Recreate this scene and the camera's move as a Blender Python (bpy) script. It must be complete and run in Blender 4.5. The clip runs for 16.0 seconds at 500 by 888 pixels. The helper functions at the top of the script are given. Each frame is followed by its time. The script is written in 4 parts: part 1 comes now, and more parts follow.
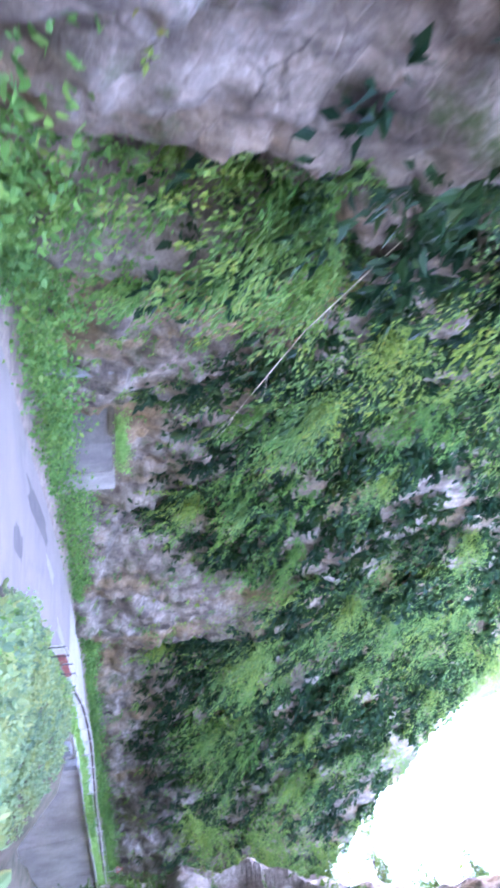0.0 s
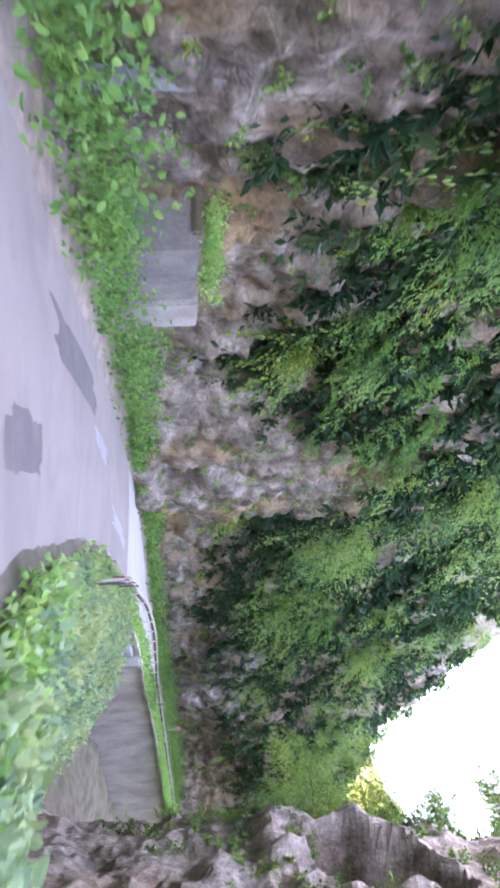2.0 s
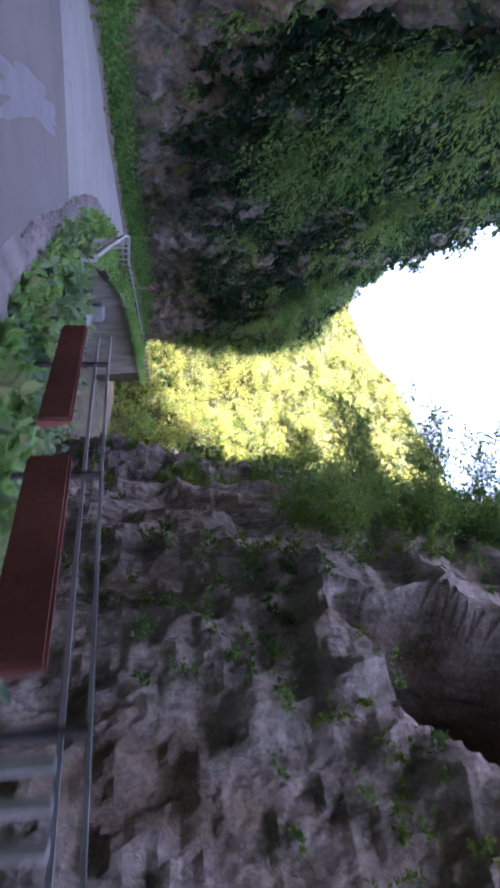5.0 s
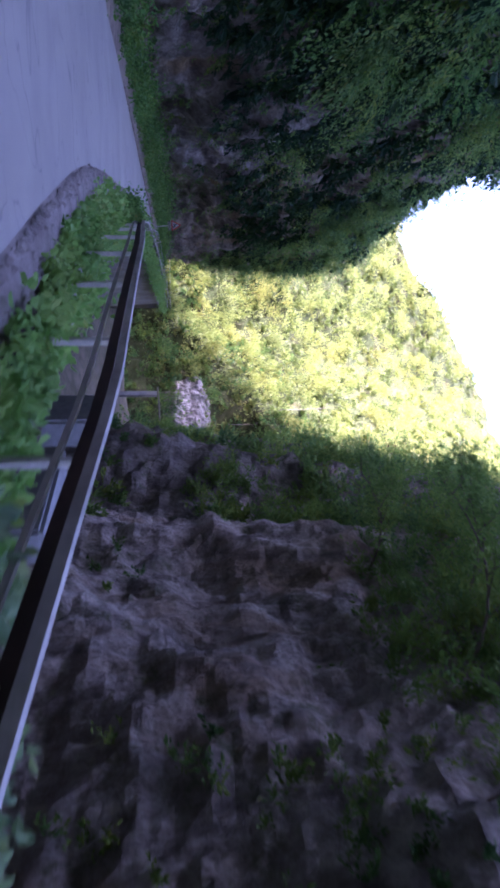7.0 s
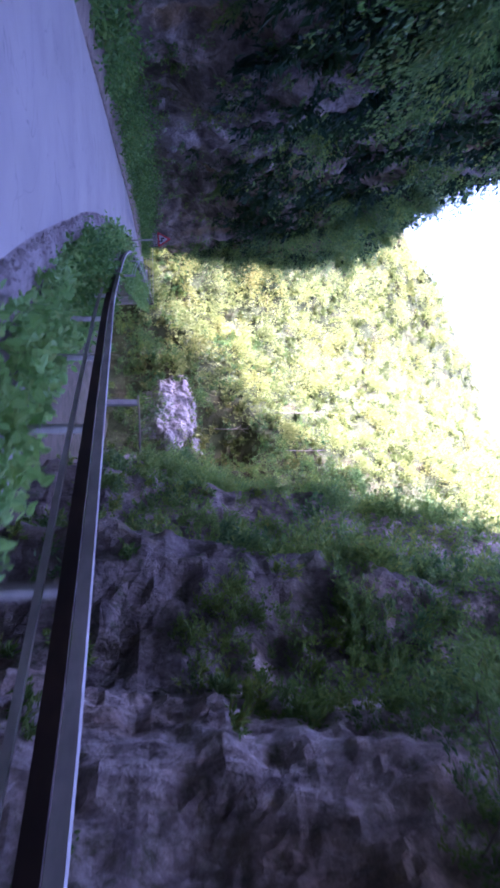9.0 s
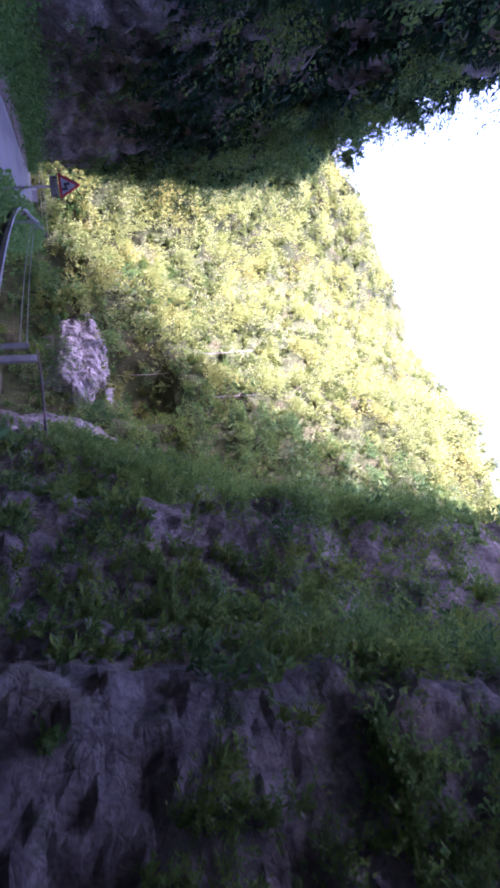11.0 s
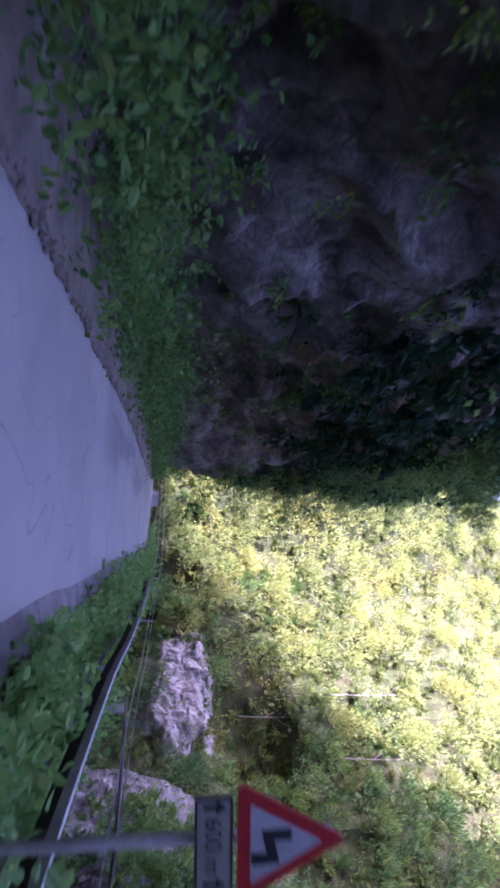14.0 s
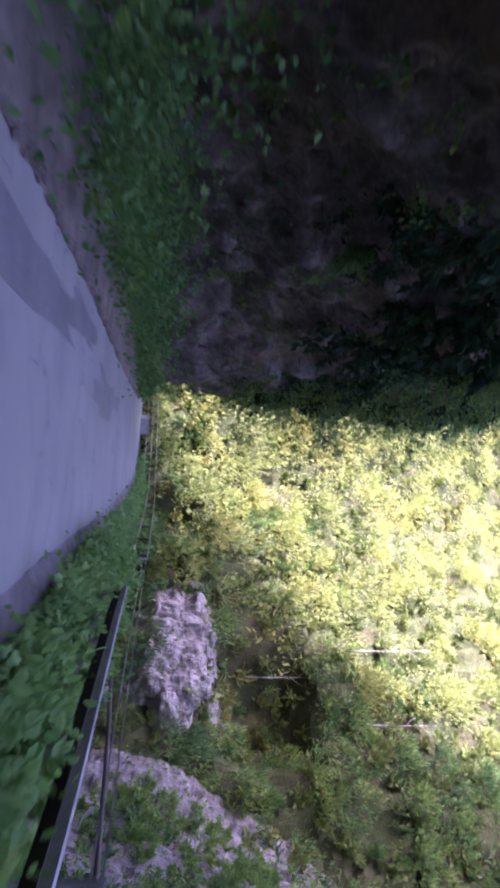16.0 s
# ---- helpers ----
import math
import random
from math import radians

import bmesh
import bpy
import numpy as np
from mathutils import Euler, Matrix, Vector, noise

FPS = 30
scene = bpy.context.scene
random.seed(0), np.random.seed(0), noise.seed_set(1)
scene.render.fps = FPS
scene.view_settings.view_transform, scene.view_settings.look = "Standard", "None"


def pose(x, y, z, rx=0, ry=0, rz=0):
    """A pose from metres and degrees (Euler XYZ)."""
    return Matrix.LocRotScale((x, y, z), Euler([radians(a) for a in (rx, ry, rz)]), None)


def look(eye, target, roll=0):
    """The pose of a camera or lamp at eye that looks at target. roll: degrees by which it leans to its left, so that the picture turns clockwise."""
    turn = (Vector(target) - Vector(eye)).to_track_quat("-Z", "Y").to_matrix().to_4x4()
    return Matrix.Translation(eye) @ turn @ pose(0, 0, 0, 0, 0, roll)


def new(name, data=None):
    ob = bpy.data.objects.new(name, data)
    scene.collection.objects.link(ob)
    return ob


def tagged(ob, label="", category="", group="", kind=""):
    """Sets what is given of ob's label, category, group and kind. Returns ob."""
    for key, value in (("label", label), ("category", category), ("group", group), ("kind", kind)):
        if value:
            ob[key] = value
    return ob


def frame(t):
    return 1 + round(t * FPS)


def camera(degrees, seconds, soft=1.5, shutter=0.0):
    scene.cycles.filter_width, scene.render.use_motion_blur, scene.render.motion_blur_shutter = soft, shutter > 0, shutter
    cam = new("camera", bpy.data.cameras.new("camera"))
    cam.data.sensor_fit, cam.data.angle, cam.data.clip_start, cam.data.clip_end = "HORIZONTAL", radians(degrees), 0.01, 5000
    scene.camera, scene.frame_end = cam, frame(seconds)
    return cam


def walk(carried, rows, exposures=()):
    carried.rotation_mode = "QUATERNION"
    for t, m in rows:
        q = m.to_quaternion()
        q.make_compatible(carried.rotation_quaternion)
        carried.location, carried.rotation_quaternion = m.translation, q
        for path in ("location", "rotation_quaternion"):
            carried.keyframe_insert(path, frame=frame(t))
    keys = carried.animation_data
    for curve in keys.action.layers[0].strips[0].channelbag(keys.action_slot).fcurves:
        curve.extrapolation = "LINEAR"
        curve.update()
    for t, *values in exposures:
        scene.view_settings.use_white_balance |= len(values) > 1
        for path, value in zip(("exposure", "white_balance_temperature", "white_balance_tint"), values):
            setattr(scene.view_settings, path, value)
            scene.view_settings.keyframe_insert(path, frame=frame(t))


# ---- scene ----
cam = camera(41.1, 16.0, soft=3.2, shutter=0.4)
PATH = [
    (0, 0, 0, 5.295, 166.45, -80.34, -76.26),
    (0.5, -0.032, 2.765, 4.935, 162.11, -83.21, -76.68),
    (1, 0.013, 5.569, 4.595, 169.8, -83.71, -87.25),
    (1.5, 0.21, 8.443, 4.252, 166, -84.86, -85.78),
    (2, 0.512, 11.327, 3.958, 165.73, -85.29, -89.43),
    (2.5, 0.939, 14.184, 3.611, 165.99, -80.47, -93.48),
    (3, 1.595, 17.348, 3.289, 160.14, -78.69, -95.45),
    (3.5, 2.376, 19.932, 3.03, 162.05, -76.43, -103.32),
    (4, 3.192, 22.622, 2.812, 169.51, -80.1, -123.3),
    (6.5, 8.295, 33.852, 2.265, 166, -83.02, -139.75),
    (7, 9.85, 36.199, 2.194, 168.86, -84.27, -144.67),
    (7.5, 11.28, 38.304, 2.122, 167.32, -84.82, -143.4),
    (8, 12.82, 40.392, 2.052, 168.64, -82.61, -145.62),
    (8.5, 14.464, 42.449, 2.015, 166.69, -82.45, -143.78),
    (9, 16.132, 44.444, 1.933, 174.84, -82.73, -153.32),
    (11.5, 25.396, 53.53, 1.483, 161.06, -73.63, -147.76),
    (12, 26.93, 55.175, 1.383, 174.25, -80.13, -150.91),
    (12.5, 28.798, 56.839, 1.376, 178.42, -84.61, -148.18),
    (13, 30.778, 58.467, 1.375, -154.47, -79.82, -170.97),
    (13.5, 32.622, 59.97, 1.351, -160.39, -81.05, -160.85),
    (14, 34.593, 61.533, 1.332, -149.01, -82.67, -173.58),
    (14.5, 36.674, 63.05, 1.274, -147.69, -82.9, -176.99),
    (15, 38.916, 64.624, 1.237, -139.35, -81.63, 172.79),
    (15.5, 41.204, 65.995, 1.233, -130.72, -82.73, 164.34),
    (16, 43.987, 67.441, 1.291, -158.41, -82.23, -170.47),
]
SUN_BEARING, SUN_HEIGHT = 305.0, 28.0   # where the sun stands, degrees from +y clockwise, and its height
LIGHT_ROWS = [
    (0.0, 5.7, 5550, 36), (1.0, 5.6, 5800, 35), (2.0, 5.45, 6450, 34), (3.0, 5.05, 6400, 36), (4.0, 4.4, 6150, 38),
    (6.5, 3.15, 5200, 49), (8.0, 3.35, 4900, 58), (9.2, 3.45, 4800, 64), (11.3, 2.75, 5050, 67), (12.0, 2.25, 5050, 66), (12.6, 2.7, 5000, 66),
    (13.2, 2.85, 4950, 64), (14.0, 3.0, 5000, 63), (16.0, 3.0, 5150, 61)]
walk(cam, [(t, pose(*p)) for t, *p in PATH], LIGHT_ROWS)

# ---- world and sun ----
world = bpy.data.worlds.new("sky")
scene.world = world
world.use_nodes = True
sky_nodes = world.node_tree
sky = sky_nodes.nodes.new("ShaderNodeTexSky")
sky.sky_type, sky.sun_disc = "NISHITA", False
sky.sun_elevation, sky.sun_rotation = radians(SUN_HEIGHT), radians(SUN_BEARING)
sky.dust_density, sky.ozone_density = 5.0, 1.0
background = sky_nodes.nodes["Background"]
background.inputs["Strength"].default_value = 0.15
sky_at = sky_nodes.nodes.new("ShaderNodeTexCoord")
sky_height = sky_nodes.nodes.new("ShaderNodeSeparateXYZ")
sky_nodes.links.new(sky_at.outputs["Generated"], sky_height.inputs[0])
haze = sky_nodes.nodes.new("ShaderNodeValToRGB")   # bright summer haze, thinning upwards
haze.color_ramp.elements[0].position, haze.color_ramp.elements[0].color = 0.0, (0.75, 0.72, 0.7, 1)
haze.color_ramp.elements[1].position, haze.color_ramp.elements[1].color = 0.85, (0.1, 0.1, 0.1, 1)
sky_nodes.links.new(sky_height.outputs["Z"], haze.inputs[0])
hazy = sky_nodes.nodes.new("ShaderNodeMix")
hazy.data_type, hazy.blend_type = "RGBA", "ADD"
hazy.inputs["Factor"].default_value = 1.0
sky_nodes.links.new(sky.outputs["Color"], hazy.inputs[6])
sky_nodes.links.new(haze.outputs["Color"], hazy.inputs[7])
sky_nodes.links.new(hazy.outputs[2], background.inputs["Color"])
sun_data = bpy.data.lights.new("sun", "SUN")
sun_data.energy, sun_data.angle, sun_data.color = 3.7, radians(0.6), (1.0, 0.92, 0.74)
sun = new("sun", sun_data)
a, e = radians(SUN_BEARING), radians(SUN_HEIGHT)
toward = Vector((math.sin(a) * math.cos(e), math.cos(a) * math.cos(e), math.sin(e)))
sun.matrix_world = look(toward * 300, (0, 0, 0))

# ---- the line of the road ----
LINE = [(0.0, -24.0, 6.6), (0.0, -12.0, 5.3), (0.0, 0.0, 4.0), (0.0, 5.6, 3.3), (0.5, 11.3, 2.65), (1.6, 17.35, 2.0), (3.19, 22.6, 1.5),
        (5.5, 28.4, 1.2), (8.3, 33.85, 0.95), (11.28, 38.3, 0.82), (14.46, 42.45, 0.7), (17.9, 46.4, 0.55), (21.5, 50.0, 0.35),
        (25.3, 53.5, 0.15), (30.8, 58.45, 0.05), (36.67, 63.05, 0.0), (41.2, 66.0, -0.05), (44.2, 67.7, -0.05), (52.0, 72.4, -0.1),
        (60.0, 77.0, -0.15), (68.0, 81.8, -0.2), (75.0, 86.3, -0.3), (79.5, 91.0, -0.4), (82.0, 97.0, -0.5), (82.5, 105.0, -0.5),
        (81.0, 116.0, -0.5)]


def spline(points, step=0.25):
    """A smooth line through points: its places, a metre count that is 0 at the third point, and its headings."""
    p = np.array(points, float)
    p = np.vstack([2 * p[0] - p[1], p, 2 * p[-1] - p[-2]])
    out = []
    for i in range(1, len(p) - 2):
        n = max(2, int(np.linalg.norm(p[i + 1] - p[i]) / step))
        u = np.linspace(0, 1, n, endpoint=False)[:, None]
        out.append(0.5 * (2 * p[i] + (p[i + 1] - p[i - 1]) * u + (2 * p[i - 1] - 5 * p[i] + 4 * p[i + 1] - p[i + 2]) * u ** 2
                          + (3 * p[i] - 3 * p[i + 1] + p[i + 2] - p[i - 1]) * u ** 3))
    out = np.vstack(out + [p[-2:-1]])
    run = np.r_[0, np.cumsum(np.linalg.norm(np.diff(out[:, :2], axis=0), axis=1))]
    head = np.gradient(out[:, :2], axis=0)
    soft = np.ones(25) / 25
    head = np.stack([np.convolve(np.pad(head[:, k], 12, mode="edge"), soft, "valid") for k in (0, 1)], 1)
    return out, run, head / np.linalg.norm(head, axis=1)[:, None]


AXIS, RUN, HEAD = spline(LINE)
RUN = RUN - RUN[np.argmin(np.abs(AXIS[:, 1]) + np.abs(AXIS[:, 0]))]
S_END = RUN[-1]


def place(s, lat, h):
    """World places from metres along the road, metres to its right, metres above it."""
    s, lat, h = np.broadcast_arrays(np.asarray(s, float), np.asarray(lat, float), np.asarray(h, float))
    x, y, z = (np.interp(s, RUN, AXIS[:, k]) for k in range(3))
    tx, ty = (np.interp(s, RUN, HEAD[:, k]) for k in range(2))
    return np.stack([x + ty * lat, y - tx * lat, z + h], -1)


def heading(s):
    return np.stack([np.interp(s, RUN, HEAD[:, 0]), np.interp(s, RUN, HEAD[:, 1])], -1)


# ---- noise on arrays ----
def _hash(ix, iy, iz, seed):
    v = (ix * 374761393 + iy * 668265263 + iz * 2147483647 + seed * 974634777) & 0xFFFFFFFF
    v = ((v ^ (v >> 13)) * 1274126177) & 0xFFFFFFFF
    v = ((v ^ (v >> 16)) * 2246822519) & 0xFFFFFFFF
    return ((v ^ (v >> 15)) & 0xFFFFFF) / float(0xFFFFFF)


def value_noise(p, seed=0):
    """Smooth noise from -1 to 1 at places p (..., 3)."""
    i = np.floor(p).astype(np.int64)
    f = p - i
    f = f * f * (3 - 2 * f)
    out = 0.0
    for dx in (0, 1):
        for dy in (0, 1):
            for dz in (0, 1):
                w = (f[..., 0] if dx else 1 - f[..., 0]) * (f[..., 1] if dy else 1 - f[..., 1]) * (f[..., 2] if dz else 1 - f[..., 2])
                out = out + w * _hash(i[..., 0] + dx, i[..., 1] + dy, i[..., 2] + dz, seed)
    return out * 2 - 1


def fractal(p, octaves=4, seed=0):
    out, size = 0.0, 1.0
    for k in range(octaves):
        out = out + size * value_noise(p * 2 ** k + 17.3 * k, seed + k)
        size *= 0.5
    return out


def blocks(p, seed=0):
    """Cell noise: a random step for each block of rock, and the nearness of its edge (0 at the joint)."""
    i = np.floor(p).astype(np.int64)
    best, second, step = np.full(p.shape[:-1], 9.0), np.full(p.shape[:-1], 9.0), np.zeros(p.shape[:-1])
    for dx in (-1, 0, 1):
        for dy in (-1, 0, 1):
            for dz in (-1, 0, 1):
                c = i + np.array([dx, dy, dz])
                q = np.stack([c[..., k] + _hash(c[..., 0], c[..., 1], c[..., 2], seed + 5 + k) for k in range(3)], -1)
                d = np.linalg.norm(q - p, axis=-1)
                nearer = d < best
                second = np.where(nearer, best, np.minimum(second, d))
                step = np.where(nearer, _hash(c[..., 0], c[..., 1], c[..., 2], seed + 11), step)
                best = np.minimum(best, d)
    return step, np.clip((second - best) * 3, 0, 1)


# ---- building meshes ----
def mesh_of(name, verts, faces, material, smooth=False):
    """A mesh from arrays: verts (n, 3), faces (m, 3 or 4)."""
    verts, faces = np.asarray(verts, np.float32), np.asarray(faces, np.int32)
    me = bpy.data.meshes.new(name)
    me.vertices.add(len(verts))
    me.vertices.foreach_set("co", verts.ravel())
    me.loops.add(faces.size)
    me.loops.foreach_set("vertex_index", faces.ravel())
    me.polygons.add(len(faces))
    me.polygons.foreach_set("loop_start", np.arange(len(faces), dtype=np.int32) * faces.shape[1])
    me.polygons.foreach_set("use_smooth", np.full(len(faces), smooth))
    me.update(calc_edges=True)
    me.materials.append(material)
    return me


def grid_faces(rows, cols):
    k = np.arange(rows * cols).reshape(rows, cols)
    return np.stack([k[:-1, :-1], k[:-1, 1:], k[1:, 1:], k[1:, :-1]], -1).reshape(-1, 4)


def part(name, bm, material, parent=None, label=""):
    me = bpy.data.meshes.new(name)
    bm.to_mesh(me)
    bm.free()
    me.materials.append(material)
    ob = new(name, me)
    ob.parent = parent
    return tagged(ob, label)


def slab(bm, corners, bevel=0.0):
    """A block with eight corners: four below, four above, in the same order."""
    v = [bm.verts.new(c) for c in corners]
    for f in ((3, 2, 1, 0), (4, 5, 6, 7), (0, 1, 5, 4), (1, 2, 6, 5), (2, 3, 7, 6), (3, 0, 4, 7)):
        bm.faces.new([v[k] for k in f])
    if bevel:
        bmesh.ops.bevel(bm, geom=bm.edges[:], offset=bevel, segments=2, affect="EDGES")
    return bm


def box(size, bevel=0.01, at=(0, 0, 0)):
    bm = bmesh.new()
    x, y, z = (k / 2 for k in size)
    low = [(-x, -y), (x, -y), (x, y), (-x, y)]
    slab(bm, [(at[0] + p, at[1] + q, at[2] - z) for p, q in low] + [(at[0] + p, at[1] + q, at[2] + z) for p, q in low], bevel)
    return bm


def tube(points, radii, sides=8, caps=True):
    """A round bar along points."""
    bm = bmesh.new()
    pts = [Vector(p) for p in points]
    rings = []
    for i, p in enumerate(pts):
        way = (pts[min(i + 1, len(pts) - 1)] - pts[max(i - 1, 0)]).normalized()
        side = way.cross(Vector((0, 0, 1)))
        side = side.normalized() if side.length > 0.05 else Vector((1, 0, 0))
        up = side.cross(way)
        r = radii[i] if hasattr(radii, "__len__") else radii
        rings.append([bm.verts.new(p + (side * math.cos(k * math.tau / sides) + up * math.sin(k * math.tau / sides)) * r) for k in range(sides)])
    for a, b in zip(rings, rings[1:]):
        for k in range(sides):
            f = bm.faces.new((a[k], a[(k + 1) % sides], b[(k + 1) % sides], b[k]))
            f.smooth = True
    if caps:
        bm.faces.new(rings[0][::-1])
        bm.faces.new(rings[-1])
    return bm


def profile_along(outline, s0, s1, lat, h, step=1.0):
    """A bar of a given outline (right, up) that follows the road from s0 to s1."""
    n = max(2, int(abs(s1 - s0) / step) + 1)
    bm = bmesh.new()
    rings = [[bm.verts.new(place(s, lat + u, (h(s) if callable(h) else h) + v)) for u, v in outline] for s in np.linspace(s0, s1, n)]
    m = len(outline)
    for a, b in zip(rings, rings[1:]):
        for k in range(m):
            bm.faces.new((a[k], b[k], b[(k + 1) % m], a[(k + 1) % m]))
    bm.faces.new(rings[0])
    bm.faces.new(rings[-1][::-1])
    bmesh.ops.recalc_face_normals(bm, faces=bm.faces[:])
    return bm


# ---- materials ----
def shader(name):
    m = bpy.data.materials.new(name)
    m.use_nodes = True
    return m, m.node_tree, m.node_tree.nodes["Principled BSDF"]


def node(tree, kind, **inputs):
    n = tree.nodes.new("ShaderNode" + kind)
    for k, v in inputs.items():
        n.inputs[k.replace("_", " ")].default_value = v
    return n


def ramp(tree, source, stops):
    r = tree.nodes.new("ShaderNodeValToRGB")
    while len(r.color_ramp.elements) < len(stops):
        r.color_ramp.elements.new(0.5)
    for el, (at, colour) in zip(r.color_ramp.elements, stops):
        el.position, el.color = at, (*colour, 1)
    tree.links.new(source, r.inputs["Fac"])
    return r.outputs["Color"]


def blend(tree, fac, a, b, mode="MIX"):
    m = tree.nodes.new("ShaderNodeMix")
    m.data_type, m.blend_type = "RGBA", mode
    for value, socket in ((fac, m.inputs[0]), (a, m.inputs[6]), (b, m.inputs[7])):
        if hasattr(value, "is_linked"):
            tree.links.new(value, socket)
        else:
            socket.default_value = (*value, 1) if isinstance(value, tuple) else value
    return m.outputs[2]


def where(tree, scale=(1, 1, 1)):
    g = tree.nodes.new("ShaderNodeTexCoord")
    m = tree.nodes.new("ShaderNodeMapping")
    m.inputs["Scale"].default_value = scale
    tree.links.new(g.outputs["Object"], m.inputs["Vector"])
    return m.outputs["Vector"]


def noise_of(tree, vector, scale, detail=6, rough=0.6, distort=0.0):
    n = node(tree, "TexNoise", Scale=scale, Detail=detail, Roughness=rough, Distortion=distort)
    tree.links.new(vector, n.inputs["Vector"])
    return n.outputs["Fac"]


def bumped(tree, bsdf, height, strength, distance):
    b = node(tree, "Bump", Strength=strength, Distance=distance)
    tree.links.new(height, b.inputs["Height"])
    tree.links.new(b.outputs["Normal"], bsdf.inputs["Normal"])


def rock_material(name, pale, mid, dark, ochre, moss, cracks=0.6):
    m, t, b = shader(name)
    v = where(t)
    grain = ramp(t, noise_of(t, v, 0.9, 9, 0.62, 0.5), [(0.3, dark), (0.46, mid), (0.66, pale)])
    stain = ramp(t, noise_of(t, where(t, (1, 1, 0.45)), 0.33, 5, 0.6), [(0.5, (0, 0, 0)), (0.66, (1, 1, 1))])
    streak = ramp(t, noise_of(t, where(t, (2.2, 2.2, 0.22)), 0.8, 6, 0.65), [(0.5, (0, 0, 0)), (0.75, (0.8, 0.8, 0.8))])
    c = blend(t, stain, grain, ochre)
    c = blend(t, streak, c, tuple(k * 0.8 for k in dark))
    joint = node(t, "TexVoronoi", Scale=1.1)
    joint.feature = "DISTANCE_TO_EDGE"
    bent = node(t, "TexNoise", Scale=1.6, Detail=4)
    t.links.new(v, bent.inputs["Vector"])
    shifted = blend(t, 0.35, v, bent.outputs["Color"], "ADD")
    t.links.new(shifted, joint.inputs["Vector"])
    c = blend(t, ramp(t, joint.outputs["Distance"], [(0.0, (cracks, cracks, cracks)), (0.035, (0, 0, 0))]), c, blend(t, ramp(t, noise_of(t, v, 0.9, 3, 0.5), [(0.45, (0, 0, 0)), (0.6, (1, 1, 1))]), c, tuple(k * 0.5 for k in dark)))
    speck = ramp(t, noise_of(t, v, 5.0, 8, 0.75), [(0.4, (0.72, 0.71, 0.7)), (0.62, (1.14, 1.13, 1.12))])
    c = blend(t, 1.0, c, speck, "MULTIPLY")
    green = ramp(t, noise_of(t, v, 0.8, 7, 0.72), [(0.55, (0, 0, 0)), (0.68, (1, 1, 1))])
    c = blend(t, green, c, moss)
    t.links.new(c, b.inputs["Base Color"])
    b.inputs["Roughness"].default_value = 0.92
    b.inputs["Specular IOR Level"].default_value = 0.25
    vor = node(t, "TexVoronoi", Scale=2.3)
    vor.feature = "DISTANCE_TO_EDGE"
    t.links.new(v, vor.inputs["Vector"])
    crack = ramp(t, vor.outputs["Distance"], [(0.0, (0, 0, 0)), (0.09, (1, 1, 1))])
    fine = noise_of(t, v, 7.0, 10, 0.7)
    both = blend(t, cracks * 0.6, fine, crack, "MULTIPLY")
    bumped(t, b, both, 1.0, 0.12)
    return m


def leaf_material(name, dark, mid, light, dry=(0.3, 0.24, 0.08), scale=0.35, vary=1.0):
    m, t, b = shader(name)
    info = t.nodes.new("ShaderNodeNewGeometry")
    near_mid = [tuple(0.45 * m + 0.55 * k for m, k in zip(mid, c)) for c in (dark, light, dry)]
    own = ramp(t, info.outputs["Random Per Island"], [(0.0, near_mid[0]), (0.45, mid), (0.92, near_mid[1]), (1.0, near_mid[2])])
    patch = noise_of(t, where(t), scale, 3, 0.5)
    cool, warm = (tuple(1 + (k - 1) * vary for k in c) for c in ((0.4, 0.58, 0.62), (1.1, 1.02, 0.6)))
    tint = ramp(t, patch, [(0.34, cool), (0.5, (0.9, 1.0, 0.85)), (0.64, warm)])
    c = blend(t, 1.0, own, tint, "MULTIPLY")
    t.links.new(c, b.inputs["Base Color"])
    b.inputs["Roughness"].default_value = 0.6
    b.inputs["Specular IOR Level"].default_value = 0.25
    glow = t.nodes.new("ShaderNodeBsdfTranslucent")
    t.links.new(c, glow.inputs["Color"])
    mix = t.nodes.new("ShaderNodeMixShader")
    mix.inputs[0].default_value = 0.45
    t.links.new(b.outputs[0], mix.inputs[1])
    t.links.new(glow.outputs[0], mix.inputs[2])
    t.links.new(mix.outputs[0], t.nodes["Material Output"].inputs["Surface"])
    return m


def plain_material(name, colour, second, rough=0.7, metal=0.0, scale=6.0, bump=0.3, depth=0.01):
    m, t, b = shader(name)
    v = where(t)
    big = noise_of(t, v, scale * 0.2, 4)
    fine = noise_of(t, v, scale * 3, 8, 0.7)
    c = ramp(t, big, [(0.35, second), (0.62, colour)])
    c = blend(t, ramp(t, fine, [(0.45, (0, 0, 0)), (0.75, (0.6, 0.6, 0.6))]), c, tuple(k * 0.6 for k in second))
    t.links.new(c, b.inputs["Base Color"])
    b.inputs["Roughness"].default_value, b.inputs["Metallic"].default_value = rough, metal
    b.inputs["Specular IOR Level"].default_value = 0.2 if rough > 0.65 else 0.5
    bumped(t, b, fine, bump, depth)
    return m


